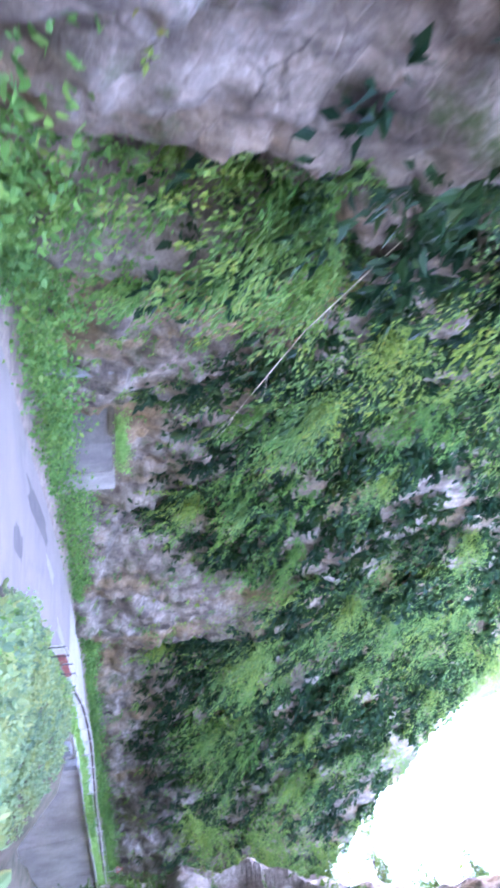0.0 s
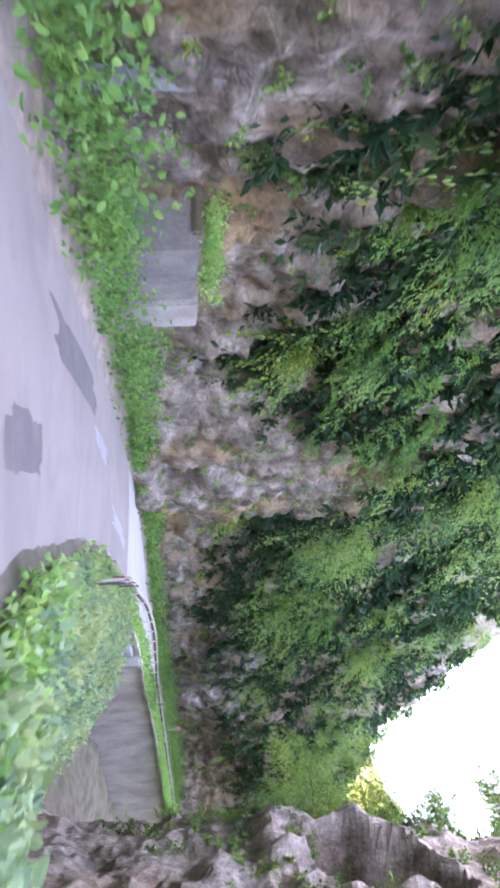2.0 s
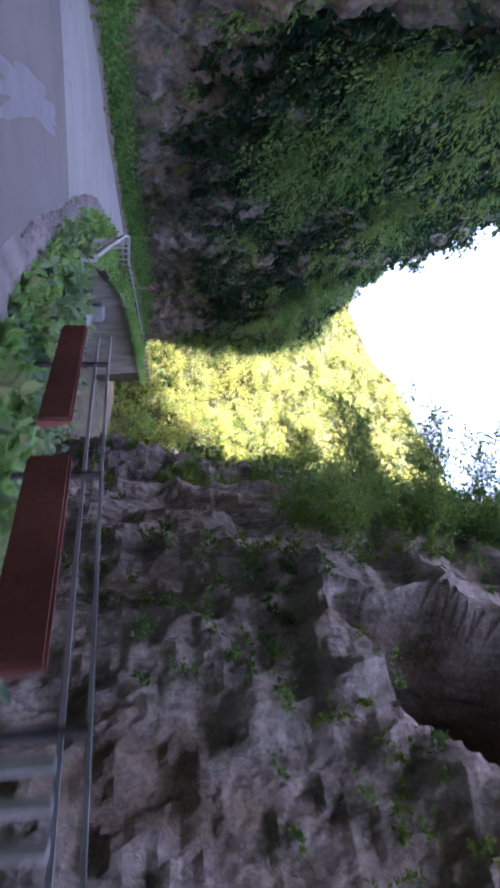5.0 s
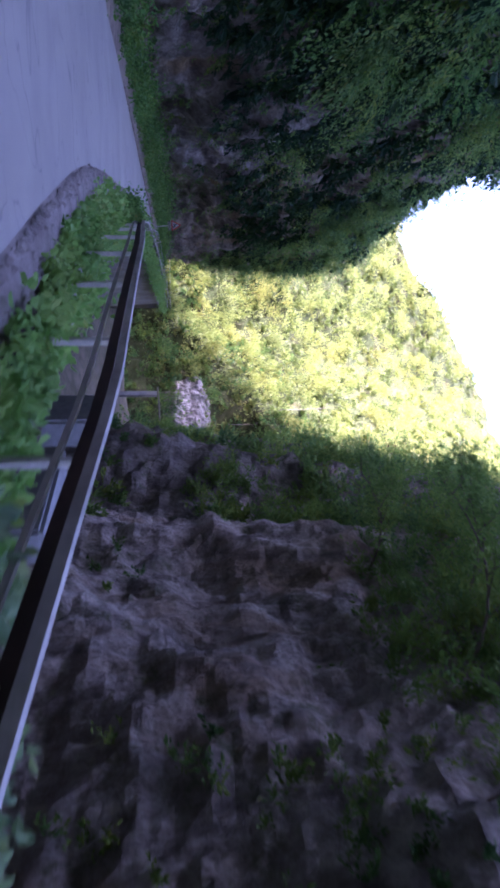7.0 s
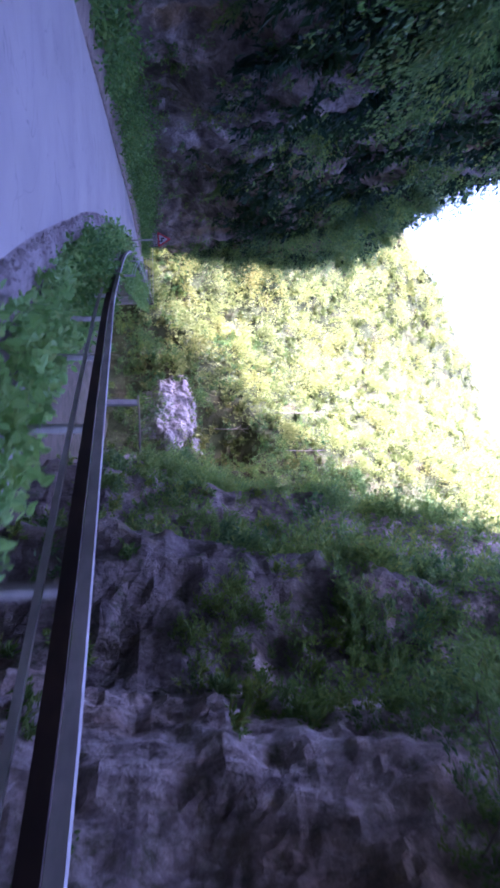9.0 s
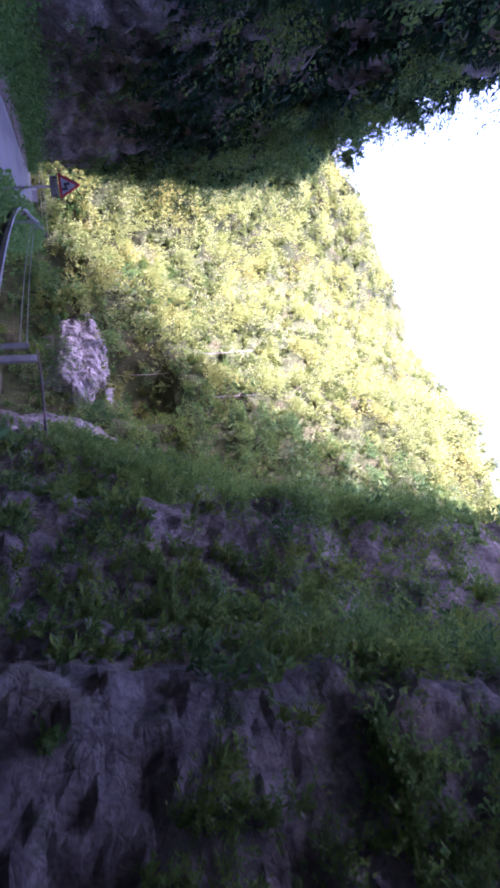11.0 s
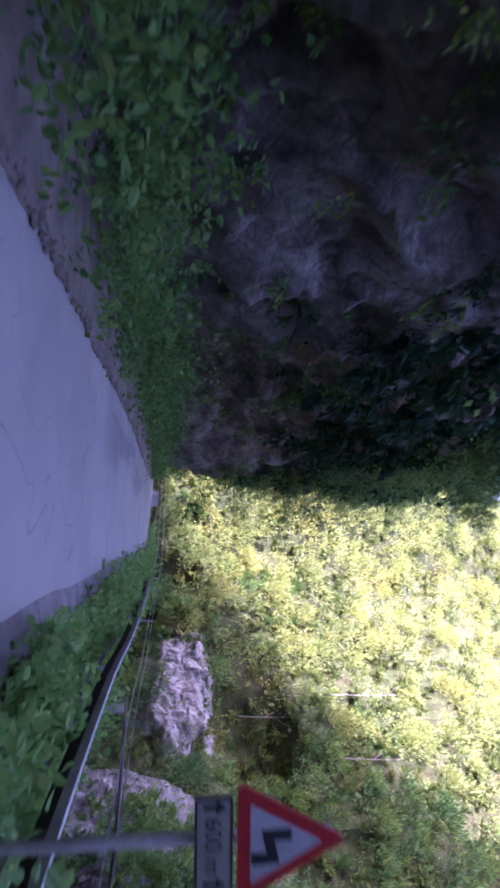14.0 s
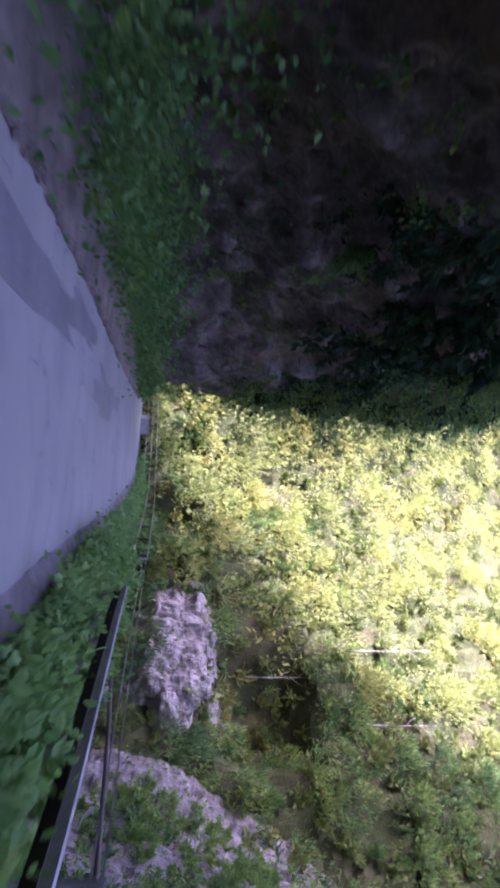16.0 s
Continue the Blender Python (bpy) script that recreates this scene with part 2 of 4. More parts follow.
def road_material(name, low, high, old):
    m, t, b = shader(name)
    v = where(t)
    grit = ramp(t, noise_of(t, v, 60, 6, 0.8), [(0.3, low), (0.7, high)])
    wear = ramp(t, noise_of(t, v, 0.35, 5, 0.6), [(0.35, (0.9, 0.9, 0.9)), (0.65, (1.06, 1.06, 1.05))])
    c = blend(t, 1.0, grit, wear, "MULTIPLY")
    patch = ramp(t, noise_of(t, v, 0.55, 3, 0.4, 1.2), [(0.5, (0, 0, 0)), (0.7, (0.3, 0.3, 0.3))])
    c = blend(t, patch, c, old)
    seam = ramp(t, noise_of(t, v, 0.25, 3, 0.5, 2.0), [(0.495, (0, 0, 0)), (0.5, (0.5, 0.5, 0.5)), (0.505, (0, 0, 0))])
    c = blend(t, seam, c, (0.12, 0.12, 0.12))
    t.links.new(c, b.inputs["Base Color"])
    b.inputs["Roughness"].default_value = 0.8
    b.inputs["Specular IOR Level"].default_value = 0.3
    bumped(t, b, noise_of(t, v, 90, 4, 0.8), 0.4, 0.01)
    return m


# left cliff: darker limestone, with some of its shade put into the colour
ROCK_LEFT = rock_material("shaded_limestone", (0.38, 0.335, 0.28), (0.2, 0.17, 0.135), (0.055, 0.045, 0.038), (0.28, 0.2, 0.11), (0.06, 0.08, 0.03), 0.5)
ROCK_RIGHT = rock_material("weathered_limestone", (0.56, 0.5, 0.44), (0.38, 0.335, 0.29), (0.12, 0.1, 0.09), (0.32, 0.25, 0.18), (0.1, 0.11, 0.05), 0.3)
ROCK_GREY = rock_material("pale_grey_limestone", (0.35, 0.33, 0.3), (0.23, 0.215, 0.195), (0.07, 0.065, 0.056), (0.34, 0.32, 0.28), (0.14, 0.15, 0.09), 0.85)
# darker copy of the right wall's limestone, shading its far stretch by colour
ROCK_DARK = rock_material("darker_limestone", (0.31, 0.285, 0.255), (0.175, 0.16, 0.14), (0.06, 0.055, 0.05), (0.14, 0.12, 0.08), (0.05, 0.08, 0.025), 0.5)
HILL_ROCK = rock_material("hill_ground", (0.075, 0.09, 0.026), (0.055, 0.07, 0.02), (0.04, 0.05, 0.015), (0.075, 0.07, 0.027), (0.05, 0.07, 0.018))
HILL = plain_material("hill_soil", (0.2, 0.19, 0.08), (0.1, 0.11, 0.04), 0.95, scale=2.0, bump=0.8, depth=0.2)
SOIL = plain_material("verge_soil", (0.16, 0.13, 0.09), (0.08, 0.08, 0.045), 0.95, scale=5.0, bump=0.8, depth=0.05)
GUTTER = plain_material("brown_gravel", (0.31, 0.25, 0.19), (0.19, 0.15, 0.115), 0.95, scale=9.0, bump=1.0, depth=0.03)
GRAVEL = plain_material("gravel", (0.4, 0.34, 0.29), (0.24, 0.2, 0.17), 0.95, scale=9.0, bump=1.0, depth=0.03)
ROAD = road_material("asphalt", (0.325, 0.295, 0.25), (0.375, 0.342, 0.29), (0.23, 0.21, 0.185))
# darker tan copy of ROAD for the stretch with the highest exposure
ROAD_TAN = road_material("darker_tan_asphalt", (0.185, 0.155, 0.125), (0.225, 0.19, 0.155), (0.11, 0.095, 0.08))
TAR = plain_material("dark_tar_patch", (0.135, 0.118, 0.1), (0.1, 0.088, 0.078), 0.85, scale=5.0, bump=0.4, depth=0.006)
DAMP = plain_material("damp_worn_asphalt", (0.25, 0.225, 0.205), (0.185, 0.165, 0.15), 0.6, scale=5.0, bump=0.3, depth=0.006)
CONCRETE = plain_material("concrete", (0.34, 0.335, 0.325), (0.2, 0.2, 0.195), 0.85, scale=3.0, bump=0.3, depth=0.01)
# lighter and warmer than CONCRETE, for the wall above the ravine
PALE_CONCRETE = plain_material("pale_tan_concrete", (0.5, 0.455, 0.4), (0.33, 0.3, 0.26), 0.88, scale=2.0, bump=0.3, depth=0.01)
# terrace wall body: stains, and the wall's shade put into the base colour
STAINED_SHADED = plain_material("stained_shaded_concrete", (0.19, 0.175, 0.155), (0.105, 0.1, 0.09), 0.9, scale=3.0, bump=0.3, depth=0.01)
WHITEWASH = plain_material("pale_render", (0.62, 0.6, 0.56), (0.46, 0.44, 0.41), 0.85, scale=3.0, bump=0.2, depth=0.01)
# dimmer copy of WHITEWASH, for the terrace wall's end in shade
WALL_END = plain_material("shaded_whitewash", (0.33, 0.305, 0.265), (0.22, 0.2, 0.175), 0.85, scale=3.0, bump=0.3, depth=0.01)
STEEL = plain_material("galvanised_steel", (0.5, 0.5, 0.5), (0.36, 0.35, 0.34), 0.45, 0.6, scale=8.0, bump=0.1, depth=0.003)
STEEL_OLD = plain_material("weathered_steel", (0.56, 0.52, 0.45), (0.36, 0.33, 0.28), 0.85, 0.0, scale=8.0, bump=0.15, depth=0.003)
DARK_STEEL = plain_material("dark_painted_steel", (0.05, 0.05, 0.055), (0.09, 0.06, 0.045), 0.6, 0.3, scale=8.0, bump=0.1, depth=0.003)
BROWN = plain_material("brown_painted_steel", (0.09, 0.055, 0.04), (0.05, 0.035, 0.03), 0.7, 0.2, scale=6.0, bump=0.2, depth=0.003)
RUST = plain_material("rusty_steel", (0.36, 0.13, 0.1), (0.24, 0.085, 0.065), 0.85, 0.1, scale=6.0, bump=0.3, depth=0.004)
BARK = plain_material("bark", (0.2, 0.16, 0.12), (0.1, 0.08, 0.06), 0.95, scale=12.0, bump=0.8, depth=0.02)
TWIG = plain_material("bleached_wood", (0.55, 0.48, 0.38), (0.38, 0.32, 0.25), 0.9, scale=12.0, bump=0.4, depth=0.01)
DEADWOOD = plain_material("grey_dead_wood", (0.36, 0.32, 0.26), (0.24, 0.2, 0.16), 0.9, scale=12.0, bump=0.4, depth=0.01)
SIGN_RED = plain_material("sign_red", (0.55, 0.03, 0.03), (0.42, 0.03, 0.03), 0.4, scale=5.0, bump=0.0)
# sign whites dimmed for the shade it stands in; the panel is dirty too
SIGN_WHITE = plain_material("sign_white", (0.5, 0.5, 0.48), (0.4, 0.4, 0.38), 0.4, scale=5.0, bump=0.0)
SIGN_PANEL = plain_material("sign_dirty_white", (0.4, 0.38, 0.3), (0.27, 0.26, 0.2), 0.5, scale=5.0, bump=0.0)
SIGN_BLACK = plain_material("sign_black", (0.02, 0.02, 0.02), (0.03, 0.03, 0.03), 0.5, scale=5.0, bump=0.0)
LEAF = leaf_material("cliff_leaves", (0.062, 0.12, 0.04), (0.155, 0.255, 0.075), (0.31, 0.4, 0.11))
# near-black green: shade behind the cliff shrubs put into the leaf colour
LEAF_DARK = leaf_material("dark_gap_leaves", (0.012, 0.036, 0.018), (0.022, 0.058, 0.026), (0.05, 0.1, 0.034), (0.1, 0.1, 0.04), 0.5)
LEAF_DRY = leaf_material("dry_brown_leaves", (0.14, 0.085, 0.045), (0.26, 0.165, 0.085), (0.38, 0.27, 0.14), (0.3, 0.24, 0.1), 0.6, 0.3)
LEAF_GRASS = leaf_material("weed_leaves", (0.14, 0.27, 0.065), (0.26, 0.44, 0.12), (0.4, 0.55, 0.19), (0.42, 0.44, 0.14), 0.7, 0.35)
# sunlit yellow put into the leaf colour, used above the shadow line
LEAF_SUN = leaf_material("sunlit_hill_leaves", (0.24, 0.265, 0.066), (0.35, 0.375, 0.105), (0.46, 0.475, 0.16), (0.42, 0.36, 0.15), 0.15, 0.45)
# undergrowth at half the shrubs' tone, as shade in the gaps
LEAF_HILL = leaf_material("darkened_undergrowth", (0.1, 0.13, 0.035), (0.17, 0.2, 0.055), (0.26, 0.29, 0.085), (0.36, 0.3, 0.12), 0.15, 0.45)
LEAF_SLOPE = leaf_material("slope_leaves", (0.15, 0.22, 0.11), (0.28, 0.36, 0.19), (0.46, 0.52, 0.32), (0.45, 0.45, 0.2), 0.9, 0.8)
LEAF_FOOT = leaf_material("hill_foot_leaves", (0.1, 0.18, 0.042), (0.18, 0.28, 0.065), (0.28, 0.39, 0.1), (0.34, 0.32, 0.12), 0.5, 0.6)
LEAF_BUSH = leaf_material("verge_leaves", (0.055, 0.135, 0.035), (0.13, 0.26, 0.065), (0.25, 0.39, 0.11), (0.25, 0.26, 0.08), 0.8, 0.6)

# ---- the ground, the road and its edges ----
SX = np.r_[-900, -400, -200, -120, np.arange(-80, 180, 2.0), 220, 300, 500, 1000]
SY = np.r_[-900, -400, -200, -120, np.arange(-60, 180, 2.0), 220, 300, 500, 1000]
gx, gy = np.meshgrid(SX, SY, indexing="ij")
flat = np.stack([gx.ravel(), gy.ravel()], -1)
near = np.array([np.argmin(((AXIS[:, :2] - q) ** 2).sum(1)) for q in flat])
rel = flat - AXIS[near, :2]
side = rel[:, 0] * HEAD[near, 1] - rel[:, 1] * HEAD[near, 0]
lump = fractal(np.c_[flat * 0.22, np.zeros(len(flat))], 4, 3)
depth = -5.2 + 0.7 * lump
gz = AXIS[near, 2] + np.where(side > -0.5, np.where(side < 40, depth, -4.0), -1.2)
gz = np.where(np.hypot(rel[:, 0], rel[:, 1]) > 60, -4.0, gz)
ground = new("ground", mesh_of("ground", np.c_[flat, gz], grid_faces(len(SX), len(SY)), SOIL, True))
tagged(ground, "stony brown ground and ravine bed below the road", "ground", kind="structure")


def road_edge_left(s):
    return np.interp(s, [-25, 12, 30, 48, 60, 72, 78, 82, 88, 95, 118, 150], [-4.0, -3.9, -3.7, -4.0, -3.9, -2.5, -2.05, -2.15, -2.35, -2.45, -2.3, -2.3])


def road_edge_right(s):
    return np.interp(s, [-25, 15, 40, 50, 66, 80, 100, 150], [1.7, 1.7, 1.7, 1.25, 1.2, 1.45, 1.8, 1.9])


def sheet(name, material, s0, s1, step, lats, heights, smooth=True):
    """A strip along the road: lats and heights are functions of s that give arrays across it."""
    ss = np.arange(s0, s1, step)
    rows = [place(s, lats(s), heights(s)) for s in ss]
    n = len(rows[0])
    return mesh_of(name, np.vstack(rows), grid_faces(len(rows), n)[:, ::-1], material, smooth)


def wob(s, seed, size=0.08, scale=0.9):
    return size * fractal(np.array([[s * scale, seed * 7.1, 0.3]]), 3, seed)[0]


for piece, (s0, s1, surface, text) in enumerate(((-24, 42.5, ROAD_TAN, "darker tan-grey patched asphalt of a narrow mountain road"), (42, S_END - 0.5, ROAD, "pale worn grey asphalt of a narrow mountain road"))):
    stretch = new("road_%d" % (piece + 1), sheet("road", surface, s0, s1, 0.5,
                                                 lambda s: np.linspace(road_edge_left(s) + wob(s, 1), road_edge_right(s) + wob(s, 2, 0.14), 9),
                                                 lambda s: 0.04 * (1 - np.linspace(-1, 1, 9) ** 2)))
    tagged(stretch, text, "road", kind="structure")
    # mended and damp places: middle, half length, half width, along and across the road
    for s, lat, half_s, half_lat, stuff in (((26.8, -2.15, 3.4, 0.38, TAR), (20.3, 0.2, 1.3, 0.45, TAR), (31.5, -1.2, 1.6, 0.3, DAMP), (37.5, 0.2, 2.6, 0.28, DAMP)) if piece == 0 else
                                            ((91.5, -1.5, 3.6, 0.34, DAMP), (95.8, -1.7, 1.8, 0.3, DAMP), (89.0, -0.9, 0.9, 0.2, DAMP), (101.0, -1.0, 3.0, 0.4, DAMP))):
        ring = []
        rough, blunt = (0.4, 0.5) if stuff is TAR else (0.55, 0.7)
        for k in range(44):
            a = k * math.tau / 44
            u, v = math.cos(a), math.sin(a)
            grow = 1 + rough * fractal(np.array([[2.2 * u + s, 2.2 * v, lat]]), 3, 19)[0]
            u, v = (math.copysign(abs(q) ** blunt, q) * grow for q in (u, v))
            q_s, q_lat = s + half_s * u, lat + half_lat * v
            left, right = road_edge_left(q_s), road_edge_right(q_s)
            ring.append(place(q_s, q_lat, 0.046 - 0.04 * ((2 * q_lat - left - right) / (right - left)) ** 2))
        bm = bmesh.new()
        bm.faces.new([bm.verts.new(q) for q in ring])
        bmesh.ops.triangulate(bm, faces=bm.faces[:])
        part("patch", bm, stuff, stretch, "darker mended patch in the asphalt")
verge_left = new("verge_left", sheet("verge_left", GUTTER, -24, S_END - 0.5, 0.3,
                                     lambda s: np.r_[road_edge_left(s) + 0.12, road_edge_left(s) - np.linspace(0.1, 0.9, 5), -9.0],
                                     lambda s: np.r_[-0.03, 0.02 + 0.1 * np.linspace(0, 1, 5) + 0.05 * np.random.rand(5), 0.3]))
tagged(verge_left, "gravelly brown gutter strip between road and cliff", "verge", kind="structure")
shoulder = new("gravel_shoulder", sheet("gravel_shoulder", GRAVEL, 34, 122, 0.3,
                                        lambda s: road_edge_right(s) + np.r_[-0.1, 0.05, 0.22, 0.42 + 0.1 * math.sin(s * 1.7), 0.6],
                                        lambda s: np.r_[0.0, 0.045, 0.06 + 0.02 * np.random.rand(), 0.05, 0.0]))
tagged(shoulder, "pinkish gravel strip along the edge of the asphalt", "verge", kind="structure")
verge_right = new("verge_right", sheet("verge_right", SOIL, -24, S_END - 0.5, 0.3,
                                       lambda s: np.r_[road_edge_right(s) - 0.12, np.linspace(road_edge_right(s) + 0.1, 2.6, 5), *((3.2, 6.0, 9.5) if s < 46 else (2.62, 2.66, 2.7))],
                                       lambda s: np.r_[-0.03, 0.01 + 0.04 * np.random.rand(5), *((-0.1, -0.7, -3.5) if s < 46 else (-0.1, -2.5, -5.8))]))


def stones(name, label, n, s0, s1, lat0, lat1, size, material, seed):
    """Loose angular stones strewn on a strip along the road."""
    rng = np.random.default_rng(seed)
    s, u = rng.uniform(s0, s1, n), rng.random(n)
    at = place(s, lat0(s) + (lat1(s) - lat0(s)) * u, 0.035)
    base = np.array([(1, 0, 0), (0, 1, 0), (-1, 0, 0), (0, -1, 0), (0, 0, 0.75), (0, 0, -0.6)], float)
    corners = base[None] * rng.uniform(0.5, 1.2, (n, 6, 1)) * (size * rng.uniform(0.5, 1.5, n) ** 2)[:, None, None]
    turn = rng.uniform(0, math.tau, n)
    c, q = np.cos(turn)[:, None], np.sin(turn)[:, None]
    corners = np.stack([corners[..., 0] * c - corners[..., 1] * q, corners[..., 0] * q + corners[..., 1] * c, corners[..., 2]], -1)
    tri = np.array([(0, 1, 4), (1, 2, 4), (2, 3, 4), (3, 0, 4), (1, 0, 5), (2, 1, 5), (3, 2, 5), (0, 3, 5)])
    faces = (tri[None] + 6 * np.arange(n)[:, None, None]).reshape(-1, 3)
    return tagged(new(name, mesh_of(name, (at[:, None] + corners).reshape(-1, 3), faces, material)), label, "stones", kind="stuff")


stones("shoulder_stones", "pinkish grey stones loose on the gravel shoulder", 5200, 36, 76, lambda s: road_edge_right(s) - 0.05, lambda s: road_edge_right(s) + 0.5, 0.035, GRAVEL, 3)
stones("gutter_stones", "brown stones and dead leaves in the gutter", 4200, 68, 104, lambda s: road_edge_left(s) - 0.55, lambda s: road_edge_left(s) + 0.08, 0.03, GUTTER, 5)


tagged(verge_right, "narrow earthy verge falling away to the ravine", "verge", kind="structure")


# ---- rock walls ----
def left_base(s):
    """How far left of the road's line the foot of the cliff lies: pillars come forward, clefts go back."""
    return np.interp(s, [-25, -5, 4, 8, 9.5, 12.5, 15, 18, 22, 27, 33, 38, 41, 46, 50, 52.5, 57, 62, 66, 72, 78, 83, 88, 93, 98, 104, 110, 116, 121, 127, 150],
                     [-7.0, -6.0, -4.9, -4.8, -5.8, -5.0, -7.0, -6.0, -6.4, -7.2, -7.2, -6.2, -5.2, -4.7, -5.0, -7.4, -7.8, -6.6, -6.2, -5.2, -4.7, -4.7, -5.3, -6.2, -7.6, -8.0, -6.5, -3.9, -2.95, -3.2, -4.0])


def left_top(s):
    return np.interp(s, [-25, 20, 60, 72, 82, 92, 106, 116, 122, 130, 150], [40, 42, 41, 38, 33.5, 29, 25.5, 23, 19, 14, 12])


def left_face(s, h):
    """The left wall's place across the road at height h: it leans over the road up to 15 m, then goes back."""
    lean = np.interp(h, [-2, 0, 3, 6, 10, 15, 22, 30, 45], [-0.3, 0, 0.1, 0.4, 0.5, 0.3, -0.2, -1.4, -4.8])
    roof = np.interp(s, [88, 96, 108, 115], [0, 2.6, 2.9, 0]) * np.interp(h, [4, 7, 12, 22, 30], [0, 0.6, 1, 0.8, 0])
    return left_base(s) + lean + roof


def rock_relief(p, seed, size=1.0):
    warp = p + 0.6 * np.stack([fractal(p * 0.6, 3, seed + 40 + k) for k in range(3)], -1)
    step, edge = blocks(warp * np.array([0.5, 0.5, 0.3]), seed)
    small, edge2 = blocks(warp * np.array([1.4, 1.4, 0.9]), seed + 9)
    ridge = 1 - np.abs(fractal(p * np.array([0.5, 0.5, 0.35]), 4, seed + 5))
    return size * (0.8 * fractal(p * 0.2, 3, seed) + 0.75 * (step - 0.5) * edge ** 0.5 + 0.42 * (small - 0.5) * edge2 ** 0.5
                   + 0.85 * (ridge - 0.6) + 0.22 * fractal(p * 1.9, 4, seed + 1))


def layered(p, seed):
    """Rock in level beds, some standing out."""
    beds = fractal(p * np.array([0.1, 0.1, 0.75]), 3, seed + 2)
    return 0.9 * fractal(p * 0.12, 3, seed) + 0.17 * rock_relief(p, seed) + 0.3 * fractal(p * 0.9, 4, seed + 3) + 0.12 * fractal(p * 1.9, 3, seed + 4) + 0.2 * beds


def cliff_left_points(s, h):
    p = place(s, left_face(s, h), h)
    d = rock_relief(p, 21)
    big, joint = blocks(p * np.array([0.3, 0.3, 0.16]) + 0.15 * fractal(p * 0.5, 2, 61)[..., None], 63)
    d = d + 1.1 * (big - 0.5) * joint ** 0.7 * np.interp(s, [68, 76, 110, 118], [0, 1, 1, 0])
    t = heading(s)
    return p + np.stack([t[..., 1] * d, -t[..., 0] * d, 0.2 * d], -1)


ss = np.r_[np.arange(-24, 0, 0.8), np.arange(0, 124, 0.2), np.arange(124, 150, 0.8)]
hu = np.r_[np.linspace(-1.5, 12, 76), np.linspace(12.3, 24, 30)] / 24.0
S, U = np.meshgrid(ss, hu, indexing="ij")
H = U * np.where(U < 0.5, 24.0, 24.0 + (left_top(S) - 24.0) * (U - 0.5) * 2)
wall = cliff_left_points(S, H)
# the crown of the wall runs back behind it
back = [wall[:, -1] + np.stack([-heading(ss)[:, 1] * q, heading(ss)[:, 0] * q, np.full(len(ss), r)], -1) for q, r in ((2.0, 1.2), (4.5, 1.8))]
wall = np.concatenate([wall, np.stack(back, 1)], 1)
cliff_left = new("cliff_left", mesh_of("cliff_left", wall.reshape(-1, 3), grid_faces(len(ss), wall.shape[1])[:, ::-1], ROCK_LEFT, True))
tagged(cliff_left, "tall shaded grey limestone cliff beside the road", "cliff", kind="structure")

RIGHT = [(18.0, -30.0, 0), (17.5, -10.0, 0), (17.0, 8.0, 0), (17.7, 22.2, 0), (20.2, 31.7, 0), (24.8, 37.2, 0), (30.3, 40.9, 0), (36.2, 45.4, 0), (45.7, 51.9, 0),
         (58.0, 58.0, 0), (69.0, 63.5, 0), (80.0, 66.5, 0), (90.0, 71.0, 0), (97.0, 78.0, 0), (104.0, 84.0, 0)]
FAR = [(70.0, 24.0, 0), (78.0, 37.0, 0), (84.0, 50.0, 0), (88.0, 62.0, 0), (91.0, 70.0, 0), (94.0, 77.0, 0), (96.5, 84.5, 0), (97.5, 92.0, 0), (96.5, 102.0, 0), (92.0, 115.0, 0), (84.0, 132.0, 0), (80.0, 155.0, 0)]


class Face:
    """A rock face along a line: how far it stands back at a height, how high it reaches, and how rough it is."""

    def __init__(self, line, back, top, rough, seed, zero=0):
        self.axis, self.run, self.head = spline(line)
        self.run = self.run - self.run[np.argmin(((self.axis[:, :2] - np.array(line[zero][:2])) ** 2).sum(1))]
        self.back, self.top, self.rough, self.seed = back, top, rough, seed

    def right(self, r):
        return np.stack([np.interp(r, self.run, self.head[:, 1]), -np.interp(r, self.run, self.head[:, 0]), 0 * r], -1)

    def points(self, r, h):
        x, y = (np.interp(r, self.run, self.axis[:, k]) for k in (0, 1))
        out = self.right(r)
        p = np.stack([x, y, h], -1) + out * self.back(r, h)[..., None]
        return p - out * (self.rough(p, self.seed))[..., None]

    def build(self, name, label, category, material, rr, low, split, n0, n1, other=None, past=0.0):
        u = np.r_[np.linspace(low / split, 1, n0), 1 + np.linspace(0, 1, n1 + 1)[1:]]
        R, U = np.meshgrid(rr, u, indexing="ij")
        p = self.points(R, np.where(U < 1, U * split, split + (self.top(R) - split) * (U - 1)))
        out = self.right(rr)
        crown = [p[:, -1] + out * q + np.array([0, 0, z]) for q, z in ((5, 1), (14, -1))]
        p = np.concatenate([p, np.stack(crown, 1)], 1)
        me = mesh_of(name, p.reshape(-1, 3), grid_faces(len(rr), p.shape[1]), material)
        if other is not None:   # a darker copy of the rock past a place along the line
            me.materials.append(other)
            cols = p.shape[1] - 1
            along = np.repeat(rr[:-1], cols) + 2.5 * fractal(p[:-1, :-1].reshape(-1, 3) * 0.4, 3, 5)
            me.polygons.foreach_set("material_index", (along > past).astype(np.int32))
        ob = new(name, me)
        return tagged(ob, label, category, kind="structure")


